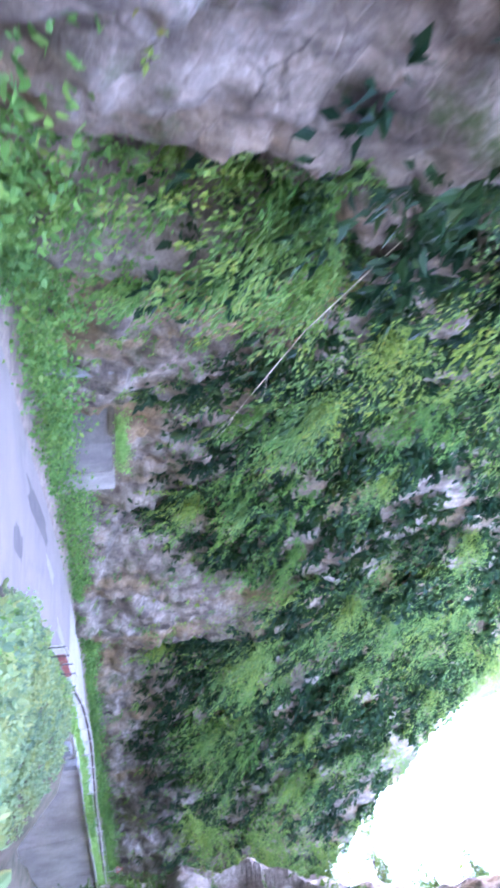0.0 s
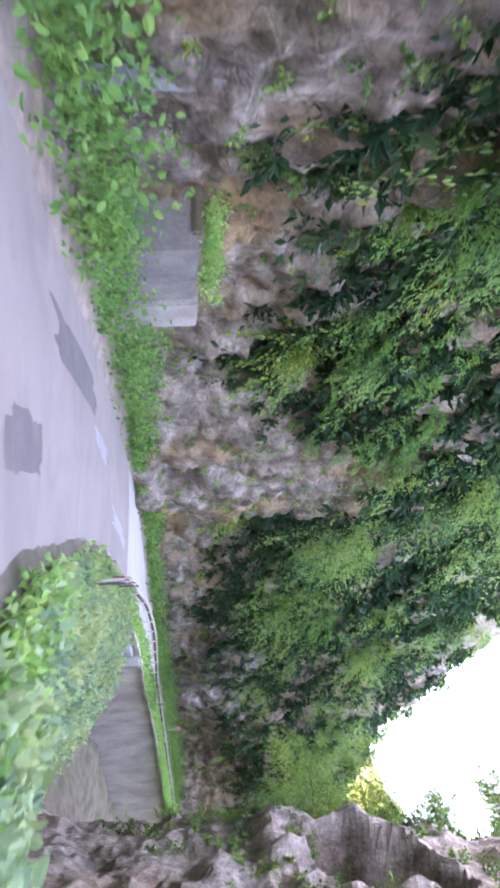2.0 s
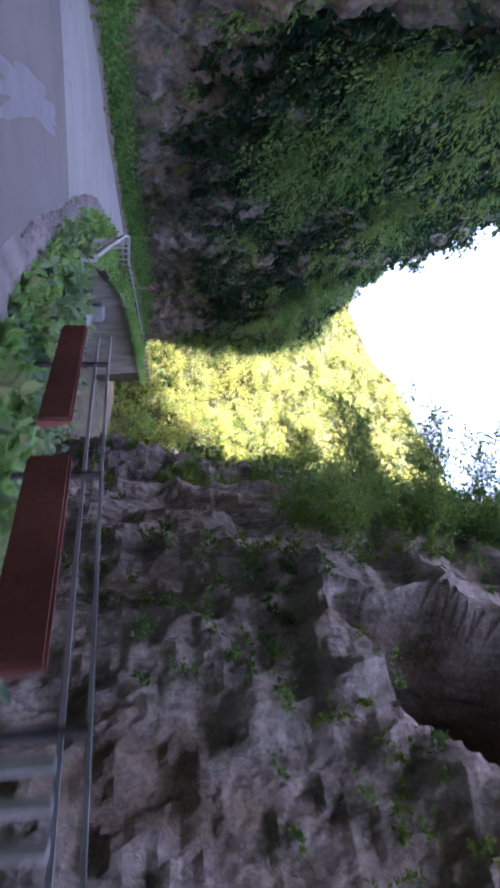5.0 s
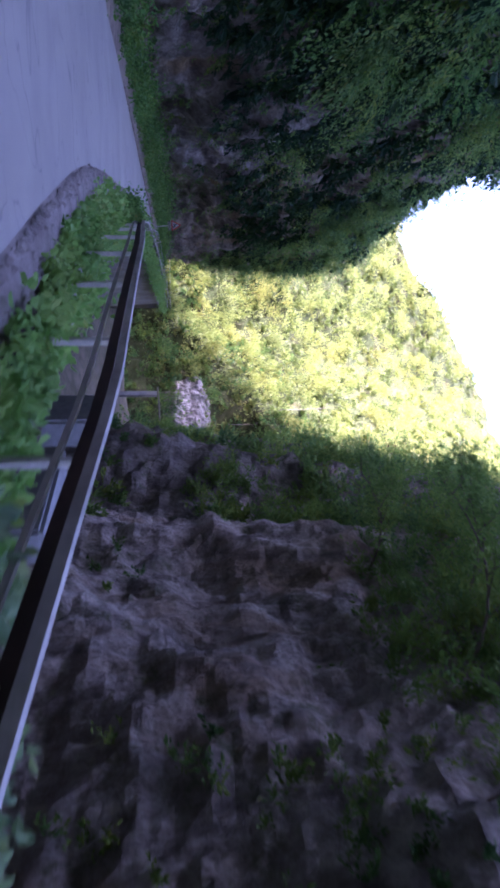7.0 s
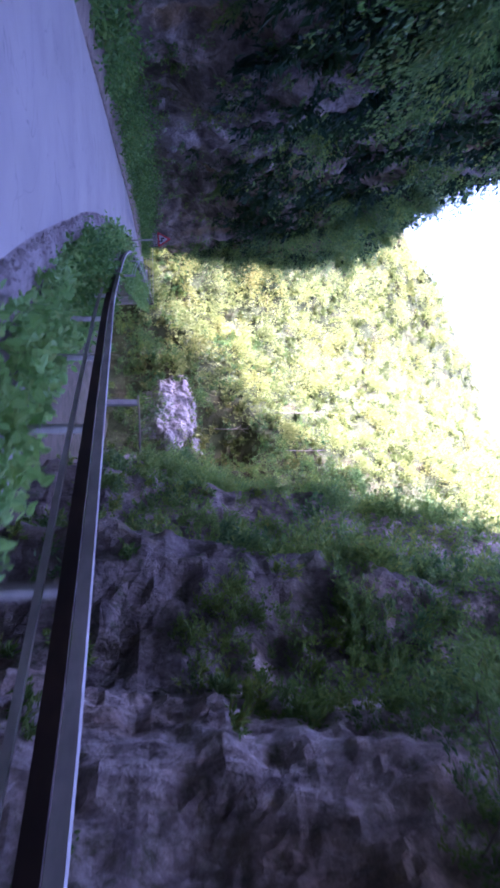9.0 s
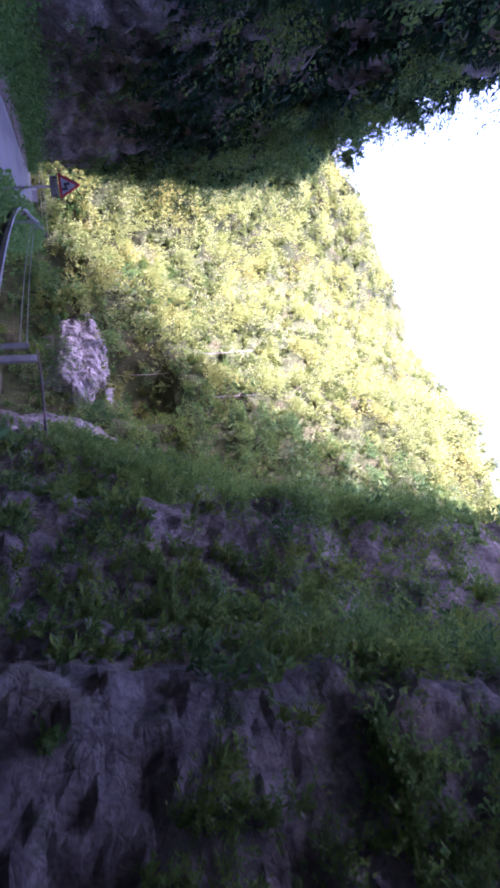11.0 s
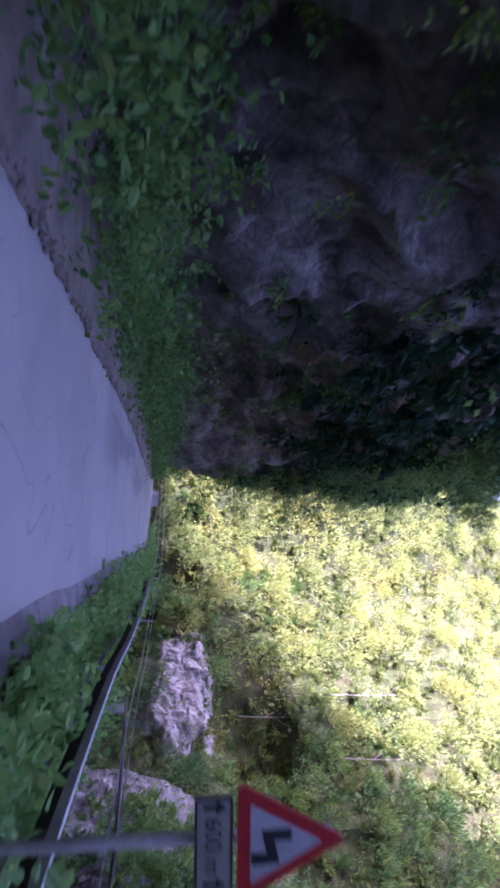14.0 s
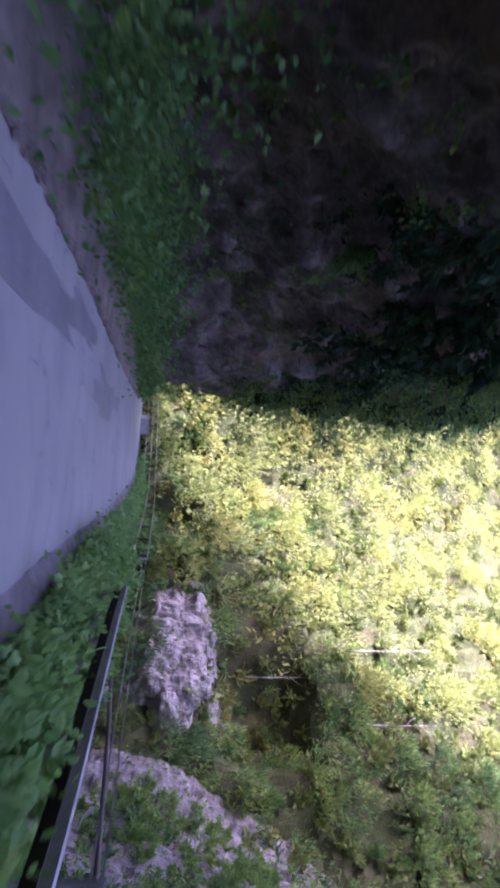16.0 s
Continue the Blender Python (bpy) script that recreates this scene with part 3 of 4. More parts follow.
def right_back(r, h):
    """Sheer, with a ledge at 7 m, ribs that stand out, clefts between them, and one deep hollow."""
    k = np.interp(r, [0, 60, 75, 90, 110, 122, 135], [0.04, 0.03, 0.05, 0.12, 0.15, 0.22, 0.4])
    ledge = np.interp(h, [-6, 2, 5, 9, 14, 40], [-0.6, 0, 0.3, 0.3, 1.0, 1.5])
    ribs = sum(d * np.exp(-((r - a) / w) ** 2) for a, w, d in ((79.5, 1.7, -0.8), (84.5, 2.2, 0.8), (89.5, 1.8, -1.0), (94.0, 1.6, 0.9), (98, 2.0, 1.2), (105.0, 2.4, -1.5), (112.0, 3.2, 2.6), (120, 3.0, 1.0)))
    u, v = (r - 61.6) + 0.62 * (h - 10.2), (h - 10.2) - 0.25 * (r - 61.6)
    wave = 0.35 * np.sin(1.9 * r + 0.8 * h) + 0.25 * np.sin(2.3 * h - 1.1 * r)
    hollow = 5.5 * np.clip(1.5 - 1.5 * ((u / 2.2) ** 2 + (v / 3.6) ** 2) + wave, 0, 1)
    return k * h * np.where(h > 0, 1, 0.3) + ledge + ribs + hollow


def right_top(r):
    return np.interp(r, [0, 30, 50, 62, 74, 82, 100, 115, 125, 140], [34, 34, 31, 29, 28, 28, 34, 46, 52, 54])


def hill_back(r, h):
    return np.interp(h, [-8, 0, 20, 33, 45, 60, 80, 95], [-1, 0, 6, 13, 20, 30, 45, 58]) * np.interp(r, [0, 18, 28, 38, 60], [0.5, 0.6, 1.0, 1.4, 1.4]) \
        + 4.2 * np.exp(-((r - 16.5) / 4.0) ** 4 - ((h - 9.5) / 3.6) ** 4) \
        + 3.0 * np.exp(-((r - 31.0) / 2.6) ** 4 - ((h - 2.0) / 2.6) ** 4)


def hill_rough(p, seed):
    return 0.6 * rock_relief(p, seed) + 2.2 * fractal(p * 0.07, 3, 77)


right_face = Face(RIGHT, right_back, right_top, layered, 51)
hill_face = Face(FAR, hill_back, lambda r: np.interp(r, [0, 15, 30, 40, 48, 55, 62, 100], [54, 58, 80, 80, 66, 52, 46, 40]), hill_rough, 57, 3)
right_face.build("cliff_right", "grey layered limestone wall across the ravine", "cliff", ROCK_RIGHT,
                 np.r_[np.arange(0, 48, 0.9), np.arange(48, 84, 0.15), np.arange(84, 118, 0.28), np.arange(118, 146, 0.5)], -7.0, 14.0, 100, 34, ROCK_DARK, 84.0)
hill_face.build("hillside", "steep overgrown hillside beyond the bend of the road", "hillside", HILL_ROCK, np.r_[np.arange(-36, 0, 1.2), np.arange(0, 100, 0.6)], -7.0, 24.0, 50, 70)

# unseen ridge added behind the left cliff; its crest is shaped to shade the gorge
RIDGE = [(-45.0, -60.0, 60), (-45.0, 0.0, 70), (-38.0, 40.0, 74), (-14.0, 70.0, 76), (22.0, 92.0, 74), (42.0, 103.0, 67), (45.0, 109.0, 60), (46.0, 117.0, 50),
         (46.0, 125.0, 41), (45.0, 132.0, 35), (44.0, 145.0, 32), (50.0, 170.0, 40), (60.0, 210.0, 60)]
crest, _, _ = spline(RIDGE, 2.0)
w = crest.copy()
rn = 2.0 * fractal(w * 0.1, 3, 91)
low = np.c_[crest[:, :2], np.full(len(crest), -6.0)]
ridge = np.stack([np.c_[low[:, 0] - 30, low[:, 1] + 30, low[:, 2]], np.c_[crest[:, :2], crest[:, 2] + rn], np.c_[low[:, 0] + 5, low[:, 1] - 5, low[:, 2]]], 1)
mountain = new("shade_ridge", mesh_of("shade_ridge", ridge.reshape(-1, 3), grid_faces(len(crest), 3), HILL, True))
tagged(mountain, "unseen ridge added behind the cliff to shade the gorge", "mountain", kind="structure")


# ---- foliage ----
RNG = np.random.default_rng(4)


def leaf_verts(at, along, size, width=0.55, oval=False):
    """Folded leaves at places, pointing along: four-cornered, or broad ovals of two halves bent along the midrib."""
    n = len(at)
    along = along / np.linalg.norm(along, axis=1)[:, None]
    other = np.cross(along, RNG.normal(size=(n, 3)) * 0.75 + np.array([0, 0, 0.9]))
    other /= np.linalg.norm(other, axis=1)[:, None]
    up = np.cross(along, other)
    size = np.broadcast_to(size, n)[:, None]
    if oval:
        droop = np.array([0, 0, -0.12]) * size
        rows = [at]
        for side_of, way in ((1, (0.22, 0.66)), (-1, (0.66, 0.22))):
            rows += [at + along * size * u + side_of * other * size * width * (0.5 if u < 0.5 else 0.42) + up * size * 0.1 + droop * u * u for u in way]
            if side_of > 0:
                rows.append(at + along * size + droop)
        return np.stack(rows, 1).reshape(-1, 3)
    mid = at + along * size * 0.45 + up * size * 0.08
    return np.stack([at, mid + other * size * width * 0.5, at + along * size - up * size * 0.1, mid - other * size * width * 0.5], 1).reshape(-1, 3)


def sprays(roots, out, length, droop, leaves, size, spread=0.22, width=0.55, loose=0.7, oval=False):
    """Leafy branches that start at roots, grow along out and hang over: returns leaf corners."""
    n = len(roots)
    u = RNG.random((n, leaves)) ** 0.75
    L = np.broadcast_to(length, n)[:, None]
    D = np.broadcast_to(droop, n)[:, None]
    p = roots[:, None, :] + out[:, None, :] * (L * u)[..., None]
    p[..., 2] -= D * L * u ** 2
    p += RNG.normal(size=(n, leaves, 3)) * (spread * L * (1.1 - 0.75 * u))[..., None] * np.array([1, 1, 0.7])
    way = out[:, None, :] - np.array([0, 0, 1.0]) * (2 * D * u)[..., None] + RNG.normal(size=(n, leaves, 3)) * loose
    return leaf_verts(p.reshape(-1, 3), way.reshape(-1, 3), (np.broadcast_to(size, n)[:, None] * RNG.uniform(0.6, 1.3, (n, leaves))).ravel(), width, oval)


def foliage(name, label, pieces, material, category="foliage", kind="stuff", oval=False):
    v = np.vstack(pieces)
    halves = np.array([(0, 1, 2, 3), (0, 3, 4, 5)])
    faces = (halves[None] + 6 * np.arange(len(v) // 6)[:, None, None]).reshape(-1, 4) if oval else np.arange(len(v)).reshape(-1, 4)
    ob = new(name, mesh_of(name, v, faces, material))
    return tagged(ob, label, category, kind=kind)


def left_cover(s, h):
    """How much of the left wall is overgrown, 0 to 1."""
    p = np.stack([s * 0.16, h * 0.2, np.zeros_like(s)], -1)
    low = np.interp(s, [0, 9, 12, 15, 18, 24, 30, 36, 40, 44, 50, 53, 60, 66, 75, 85, 95, 105, 118, 125], [4.5, 2.5, 0.3, 0.6, 4.0, 6, 6, 4.5, 7, 11, 12, 4.0, 4.0, 4.5, 4.5, 5, 5, 5, 7, 6])
    return np.clip((h - low) / 3.0 + 0.9 * fractal(p, 3, 33), -0.3, 1)


def scatter_left(n, s0, s1, h0, h1, bunched):
    """Places on the left wall where something grows: bunched into separate masses, or all over."""
    s = RNG.uniform(s0, s1, n)
    h = RNG.uniform(h0, h1, n)
    mass = value_noise(np.stack([s * 0.3 + 0.1 * h, h * 0.24, 0 * s + 3.3], -1), 35) + 0.5 * value_noise(np.stack([s * 0.7, h * 0.5, 0 * s], -1), 36)
    keep = (left_cover(s, h) > RNG.random(n) * 0.9) & (h < left_top(s) + 1.0)
    if bunched:
        keep &= mass > np.interp(s, [20, 48, 56], [-0.05, 0.0, 0.13])
    return s[keep], h[keep], mass[keep]


def clumps(roots, outs, radius, branches, leaves, size, droop=(0.15, 0.7), spread=0.12, width=0.55, loose=0.7):
    """Shrubs: from each root several leafy branches that fan out and hang over."""
    n = len(roots)
    way = np.repeat(outs, branches, 0) + RNG.normal(size=(n * branches, 3)) * 0.75
    way /= np.linalg.norm(way, axis=1)[:, None]
    length = np.repeat(np.broadcast_to(radius, n), branches) * RNG.uniform(0.5, 1.15, n * branches)
    return sprays(np.repeat(roots, branches, 0), way, length, RNG.uniform(*droop, n * branches), leaves, np.repeat(np.broadcast_to(size, n), branches), spread, width, loose)


def left_clumps(n, s0, s1, h0, h1, radius, branches, leaves, size, bunched, width=0.5, loose=0.6):
    s, h, mass = scatter_left(n, s0, s1, h0, h1, bunched)
    swell = (0.55 + 0.95 * np.clip(mass, 0, 0.9)) * np.clip(h / 11, 0.4, 1) if bunched else 1.0
    roots = cliff_left_points(s, h)
    t = heading(s)
    out = np.stack([t[:, 1], -t[:, 0], np.full(len(s), 0.35)], -1)
    return clumps(roots, out, RNG.uniform(*radius, len(s)) * (0.75 + 0.025 * h) * swell, branches, leaves, size * (0.6 + 0.4 * np.clip((h - 5) / 7, 0, 1)), (0.3, 1.1), 0.085, width, loose)


def left_masses(s0, s1, gap_s, gap_h, radius, branches, leaves, size):
    """Large shrubs on a loose grid over the wall, with bare and dark hollows left between them."""
    s, h = (k.ravel() for k in np.meshgrid(np.arange(s0, s1, gap_s), np.arange(5.0, 42.0, gap_h), indexing="ij"))
    h = h + 0.5 * gap_h * (np.round((s - s0) / gap_s) % 2)
    s, h = s + RNG.normal(size=len(s)) * 0.28 * gap_s, h + RNG.normal(size=len(s)) * 0.25 * gap_h
    keep = (left_cover(s, h) > 0.12) & (h < left_top(s) + 1) & (RNG.random(len(s)) > 0.1)
    s, h = s[keep], h[keep]
    t = heading(s)
    out = np.stack([t[:, 1], -t[:, 0], np.full(len(s), 0.5)], -1)
    grown = RNG.uniform(*radius, len(s)) * np.clip(h / 12, 0.5, 1.15)
    return clumps(cliff_left_points(s, h), out, grown, branches, leaves, size, (0.35, 1.0), 0.085, 0.42, 0.35)


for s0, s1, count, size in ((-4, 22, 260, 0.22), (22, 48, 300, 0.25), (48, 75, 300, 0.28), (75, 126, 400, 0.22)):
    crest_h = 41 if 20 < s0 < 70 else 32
    # dark leaves stand in for the shade between the hanging masses
    foliage("cliff_gap_leaves", "low growth on the cliff, coloured dark as shade between the shrubs",
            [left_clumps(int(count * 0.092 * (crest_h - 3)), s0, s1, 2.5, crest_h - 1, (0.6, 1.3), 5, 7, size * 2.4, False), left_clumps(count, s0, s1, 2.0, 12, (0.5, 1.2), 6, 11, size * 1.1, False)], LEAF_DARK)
    foliage("cliff_foliage", "bright green shrubs hanging in masses from the cliff",
            [left_masses(s0, s1, 6.6, 6.2, (3.2, 5.2), 34, 72, size * 0.75), left_masses(s0 + 2, s1, 6.0, 5.5, (1.0, 1.9), 8, 36, size * 0.65)] if s0 < 70 else
            [left_masses(s0, s1, 10.0, 8.0, (1.6, 3.2), 20, 50, size * 0.7)], LEAF)
# the largest tufts, placed to fit the camera's view
TUFTS = ((37.2, 9.0), (35.6, 11.5), (40.6, 13.5), (26.0, 10.0), (27.0, 16.0), (55.5, 17.5), (62.0, 12.5), (66.5, 10.0), (70.0, 14.0))
tuft_at = np.repeat(np.array(TUFTS), 9, 0) + RNG.normal(size=(9 * len(TUFTS), 2)) * np.array([1.3, 1.1])
tuft_way = heading(tuft_at[:, 0])
foliage("hanging_shrubs", "bright yellow-green shrubs drooping from ledges of the cliff",
        [clumps(cliff_left_points(tuft_at[:, 0], tuft_at[:, 1]), np.stack([tuft_way[:, 1], -tuft_way[:, 0], np.full(len(tuft_at), 0.4)], -1), RNG.uniform(1.6, 3.2, len(tuft_at)), 6, 80, 0.17, (0.3, 0.9), 0.08, 0.4, 0.4)], LEAF_BUSH)
low_s, low_h = RNG.uniform(9.5, 16, 110), RNG.uniform(0.5, 7, 110)
foliage("cliff_foot_shrubs", "hanging green shrubs over the foot of the cliff",
        [clumps(cliff_left_points(low_s, low_h), np.stack([heading(low_s)[:, 1], -heading(low_s)[:, 0], np.full(110, 0.3)], -1), RNG.uniform(0.6, 1.6, 110), 7, 34, 0.13, (0.4, 1.1), 0.1, 0.45, 0.4)], LEAF_BUSH)
crest_s = RNG.uniform(44, 119, 130)
crest_t = heading(crest_s)
foliage("crest_shrubs", "leafy twigs standing out from the crest of the cliff",
        [clumps(cliff_left_points(crest_s, left_top(crest_s) + RNG.uniform(-3.0, 0.5, 130)), np.stack([crest_t[:, 1], -crest_t[:, 0], np.full(130, 0.7)], -1), RNG.uniform(1.6, 4.4, 130), 6, 28, 0.22, (0.2, 0.9), 0.07, 0.4, 0.4)], LEAF)
dry_s, dry_h = RNG.uniform(12.5, 17.5, 26), RNG.uniform(4.0, 8.5, 26)
foliage("dry_twigs", "dead brown twigs and dry grass hanging from the cliff",
        [clumps(cliff_left_points(dry_s, dry_h), np.stack([heading(dry_s)[:, 1], -heading(dry_s)[:, 0], np.full(26, 0.1)], -1), RNG.uniform(0.8, 2.0, 26), 9, 26, 0.14, (0.6, 1.3), 0.07, 0.22, 0.3)], LEAF_DRY)
# boughs that hang far out over the road past the sign
bough_s = np.repeat(RNG.uniform(76, 119, 24), 5) + RNG.normal(size=120) * 0.8
bough_h = np.repeat(RNG.uniform(8, 22, 24), 5) + RNG.normal(size=120) * 0.5
foliage("overhanging_boughs", "leafy boughs hanging far out from the dark cliff",
        [clumps(cliff_left_points(bough_s, bough_h), np.stack([heading(bough_s)[:, 1], -heading(bough_s)[:, 0], np.full(120, 0.5)], -1), RNG.uniform(2.2, 4.4, 120), 7, 40, 0.19, (0.3, 0.9))], LEAF)
edge_s, edge_h = RNG.uniform(114, 124, 150), RNG.uniform(5, 25, 150)
edge_t = heading(edge_s)
foliage("corner_branches", "leafy twigs sticking out from the corner of the cliff",
        [clumps(cliff_left_points(edge_s, edge_h), np.stack([edge_t[:, 0] + 0.6 * edge_t[:, 1], edge_t[:, 1] - 0.6 * edge_t[:, 0], np.full(150, 0.3)], -1), RNG.uniform(1.2, 5.0, 150), 7, 36, 0.15, (0.3, 1.0), 0.07)], LEAF)
# thin growth and ivy on the bare rock
foliage("cliff_weeds", "small tufts of weeds in the cracks of the cliff",
        [(lambda s, h: clumps(cliff_left_points(s, h), np.stack([heading(s)[:, 1], -heading(s)[:, 0], np.full(len(s), -0.2)], -1), RNG.uniform(0.2, 0.7, len(s)), 4, 11, 0.13))(RNG.uniform(0, 124, 700), RNG.uniform(0.8, 9, 700))], LEAF)


def low_growth(name, label, n, s0, s1, lat0, lat1, tall, size, leaves, material):
    s = RNG.uniform(s0, s1, n)
    lat = lat0(s) + (lat1(s) - lat0(s)) * RNG.random(n)
    roots = place(s, lat, np.where(s < 46, np.interp(lat, [3.2, 6, 9.5], [0, -0.7, -3.3]), 0.0))
    out = RNG.normal(size=(n, 3)) * np.array([0.45, 0.45, 0.1]) + np.array([0, 0, 1.0])
    out /= np.linalg.norm(out, axis=1)[:, None]
    clump = 0.65 + 0.5 * fractal(np.c_[s * 0.45, lat, np.zeros(n)], 2, 8)
    return foliage(name, label, [sprays(roots, out, tall(s) * np.clip(clump, 0.3, 1.3), RNG.uniform(0.1, 0.5, n), leaves, size, 0.25, 0.6, 0.7, True)], material, "bushes", oval=True)


for s0, s1, count, size, leaves in ((0, 74, 2200, 0.17, 13), (74, 124, 1600, 0.13, 21)):
    low_growth("verge_bushes", "low leafy green bushes at the foot of the cliff", count, s0, s1, lambda s: road_edge_left(s) - np.interp(s, [60, 72], [0.5, 0.6]), lambda s: np.maximum(left_base(s) + 0.3, -6.0),
               lambda s: np.interp(s, [0, 10, 16, 36, 42, 60, 72, 84, 100, 124], [2.6, 2.6, 2.7, 2.5, 1.9, 1.9, 2.2, 2.9, 3.0, 2.0]), size, leaves, LEAF_BUSH)
low_growth("slope_bushes", "broad-leaved pale green bushes on the slope below the road", 2900, 3, 42, lambda s: road_edge_right(s) + 0.35, lambda s: 0 * s + 9.0,
           lambda s: np.interp(s, [3, 14, 21, 25, 30, 36, 42], [1.0, 1.1, 0.7, 0.75, 0.6, 0.5, 1.1]), 0.175, 12, LEAF_SLOPE)
low_growth("verge_weeds", "bright green weeds and grass on the verge by the railing", 4400, 8, 126, lambda s: road_edge_right(s) + 0.4, lambda s: 0 * s + 2.9,
           lambda s: np.interp(s, [8, 20, 26, 36, 40, 60, 68, 80, 86, 120], [0.7, 0.6, 0.45, 0.45, 0.75, 0.8, 0.85, 0.9, 1.1, 1.0]), 0.13, 10, LEAF_GRASS)

low_growth("tall_weeds", "tall leafy weeds growing through the guard rail", 300, 60, 66, lambda s: road_edge_right(s) + 0.5, lambda s: 0 * s + 2.9,
           lambda s: np.interp(s, [60, 62, 64, 66], [0.9, 1.5, 1.3, 0.8]), 0.11, 24, LEAF_BUSH)
low_growth("tall_weeds", "tall bright green weeds crowding the guard rail", 1300, 79, 99, lambda s: road_edge_right(s) + 0.45, lambda s: 0 * s + 3.0,
           lambda s: np.interp(s, [79, 82, 90, 99], [1.1, 1.45, 1.4, 1.1]), 0.115, 20, LEAF_GRASS)


BARE = ((79.5, 1.7, 4.5, 5), (89.5, 1.7, 2.0, 3.5), (83, 2.5, 0, 2), (105, 2.2, 7.5, 3.2), (119.8, 1.2, -0.2, 1.3))   # bare ribs of the right wall: along, width, height, width


def face_clumps(face, n, r0, r1, h0, h1, low, radius, branches, leaves, size, bare=0.9, up=0.6, width=0.5, loose=0.6):
    r, h = RNG.uniform(r0, r1, n), RNG.uniform(h0, h1, n)
    p = np.stack([r * 0.14, h * 0.2, np.zeros(n)], -1)
    bare_spots = BARE if face is right_face else ((16.5, 3.0, 2.2, 2.7), (22, 3.0, 2.2, 2.7), (7.5, 2.5, 10, 2.5), (16.5, 3.8, 9.5, 3.4), (31.0, 2.4, 2.0, 2.4))
    rock = sum(np.exp(-((r - a) / w) ** 2 - ((h - b) / k) ** 2) for a, w, b, k in bare_spots)
    keep = (np.clip((h - low(r)) / 3.0 + bare * fractal(p, 3, 63) - 3.0 * rock, -0.3, 1) > RNG.random(n) * 0.9) & (h < face.top(r) + 1)
    r, h = r[keep], h[keep]
    out = -face.right(r) + np.array([0, 0, up])
    return clumps(face.points(r, h), out, RNG.uniform(*radius, len(r)), branches, leaves, size, (0.0, 0.5), 0.12, width, loose)


foliage("slope_foliage", "green shrubs on the ledges of the rock wall",
        [face_clumps(right_face, 760, 54, 86, -4, 15, lambda r: np.interp(r, [54, 70, 84], [6.5, 3.5, 1.0]), (0.25, 0.8), 5, 12, 0.14, 1.7),
         face_clumps(right_face, 220, 77, 108, 5, 29, lambda r: 0 * r + 5.5, (1.2, 2.8), 7, 20, 0.25, 0.5),
         face_clumps(right_face, 180, 90, 142, -6, 30, lambda r: 0 * r - 5, (0.8, 1.8), 7, 16, 0.32, 0.6, 0.9),
         face_clumps(right_face, 260, 80, 143, -6, 9, lambda r: 0 * r - 7, (0.5, 1.3), 6, 18, 0.27, 0.6, 1.4, 0.36, 0.4)], LEAF)
foliage("wall_shrubs", "feathery yellow-green shrubs growing up the clefts of the rock wall",
        [face_clumps(right_face, 190, 81.5, 88, 1.5, 17, lambda r: 0 * r + 0.5, (0.6, 1.6), 7, 20, 0.17, 0.5, 1.2, 0.36, 0.4),
         face_clumps(right_face, 300, 69, 78.5, 5.0, 20, lambda r: 0 * r + 4.0, (0.6, 1.7), 7, 20, 0.17, 0.7, 1.0, 0.36, 0.4),
         face_clumps(right_face, 200, 90.5, 108, 3, 20, lambda r: 0 * r + 3.0, (0.9, 2.2), 8, 20, 0.22, 0.7, 1.3, 0.34, 0.35),
         face_clumps(right_face, 250, 93, 119, -3, 11, lambda r: 0 * r - 4.0, (0.6, 1.6), 7, 17, 0.22, 0.8, 1.3, 0.34, 0.35),
         face_clumps(right_face, 200, 111, 126, -1, 27, lambda r: 0 * r - 4.0, (1.0, 2.4), 8, 18, 0.27, 0.5, 1.2, 0.34, 0.35),
         face_clumps(right_face, 170, 114, 126, 0.5, 9, lambda r: 0 * r - 4.0, (0.6, 1.5), 7, 18, 0.24, 0.3, 1.3, 0.34, 0.35),
         face_clumps(right_face, 150, 135, 143, -1, 9, lambda r: 0 * r - 4.0, (0.4, 1.1), 7, 18, 0.2, 0.5, 1.1, 0.34, 0.35),
         face_clumps(right_face, 150, 107, 140, 8, 26, lambda r: 0 * r + 8.0, (1.2, 2.6), 8, 18, 0.3, 0.5, 1.3, 0.34, 0.35)], LEAF_FOOT)


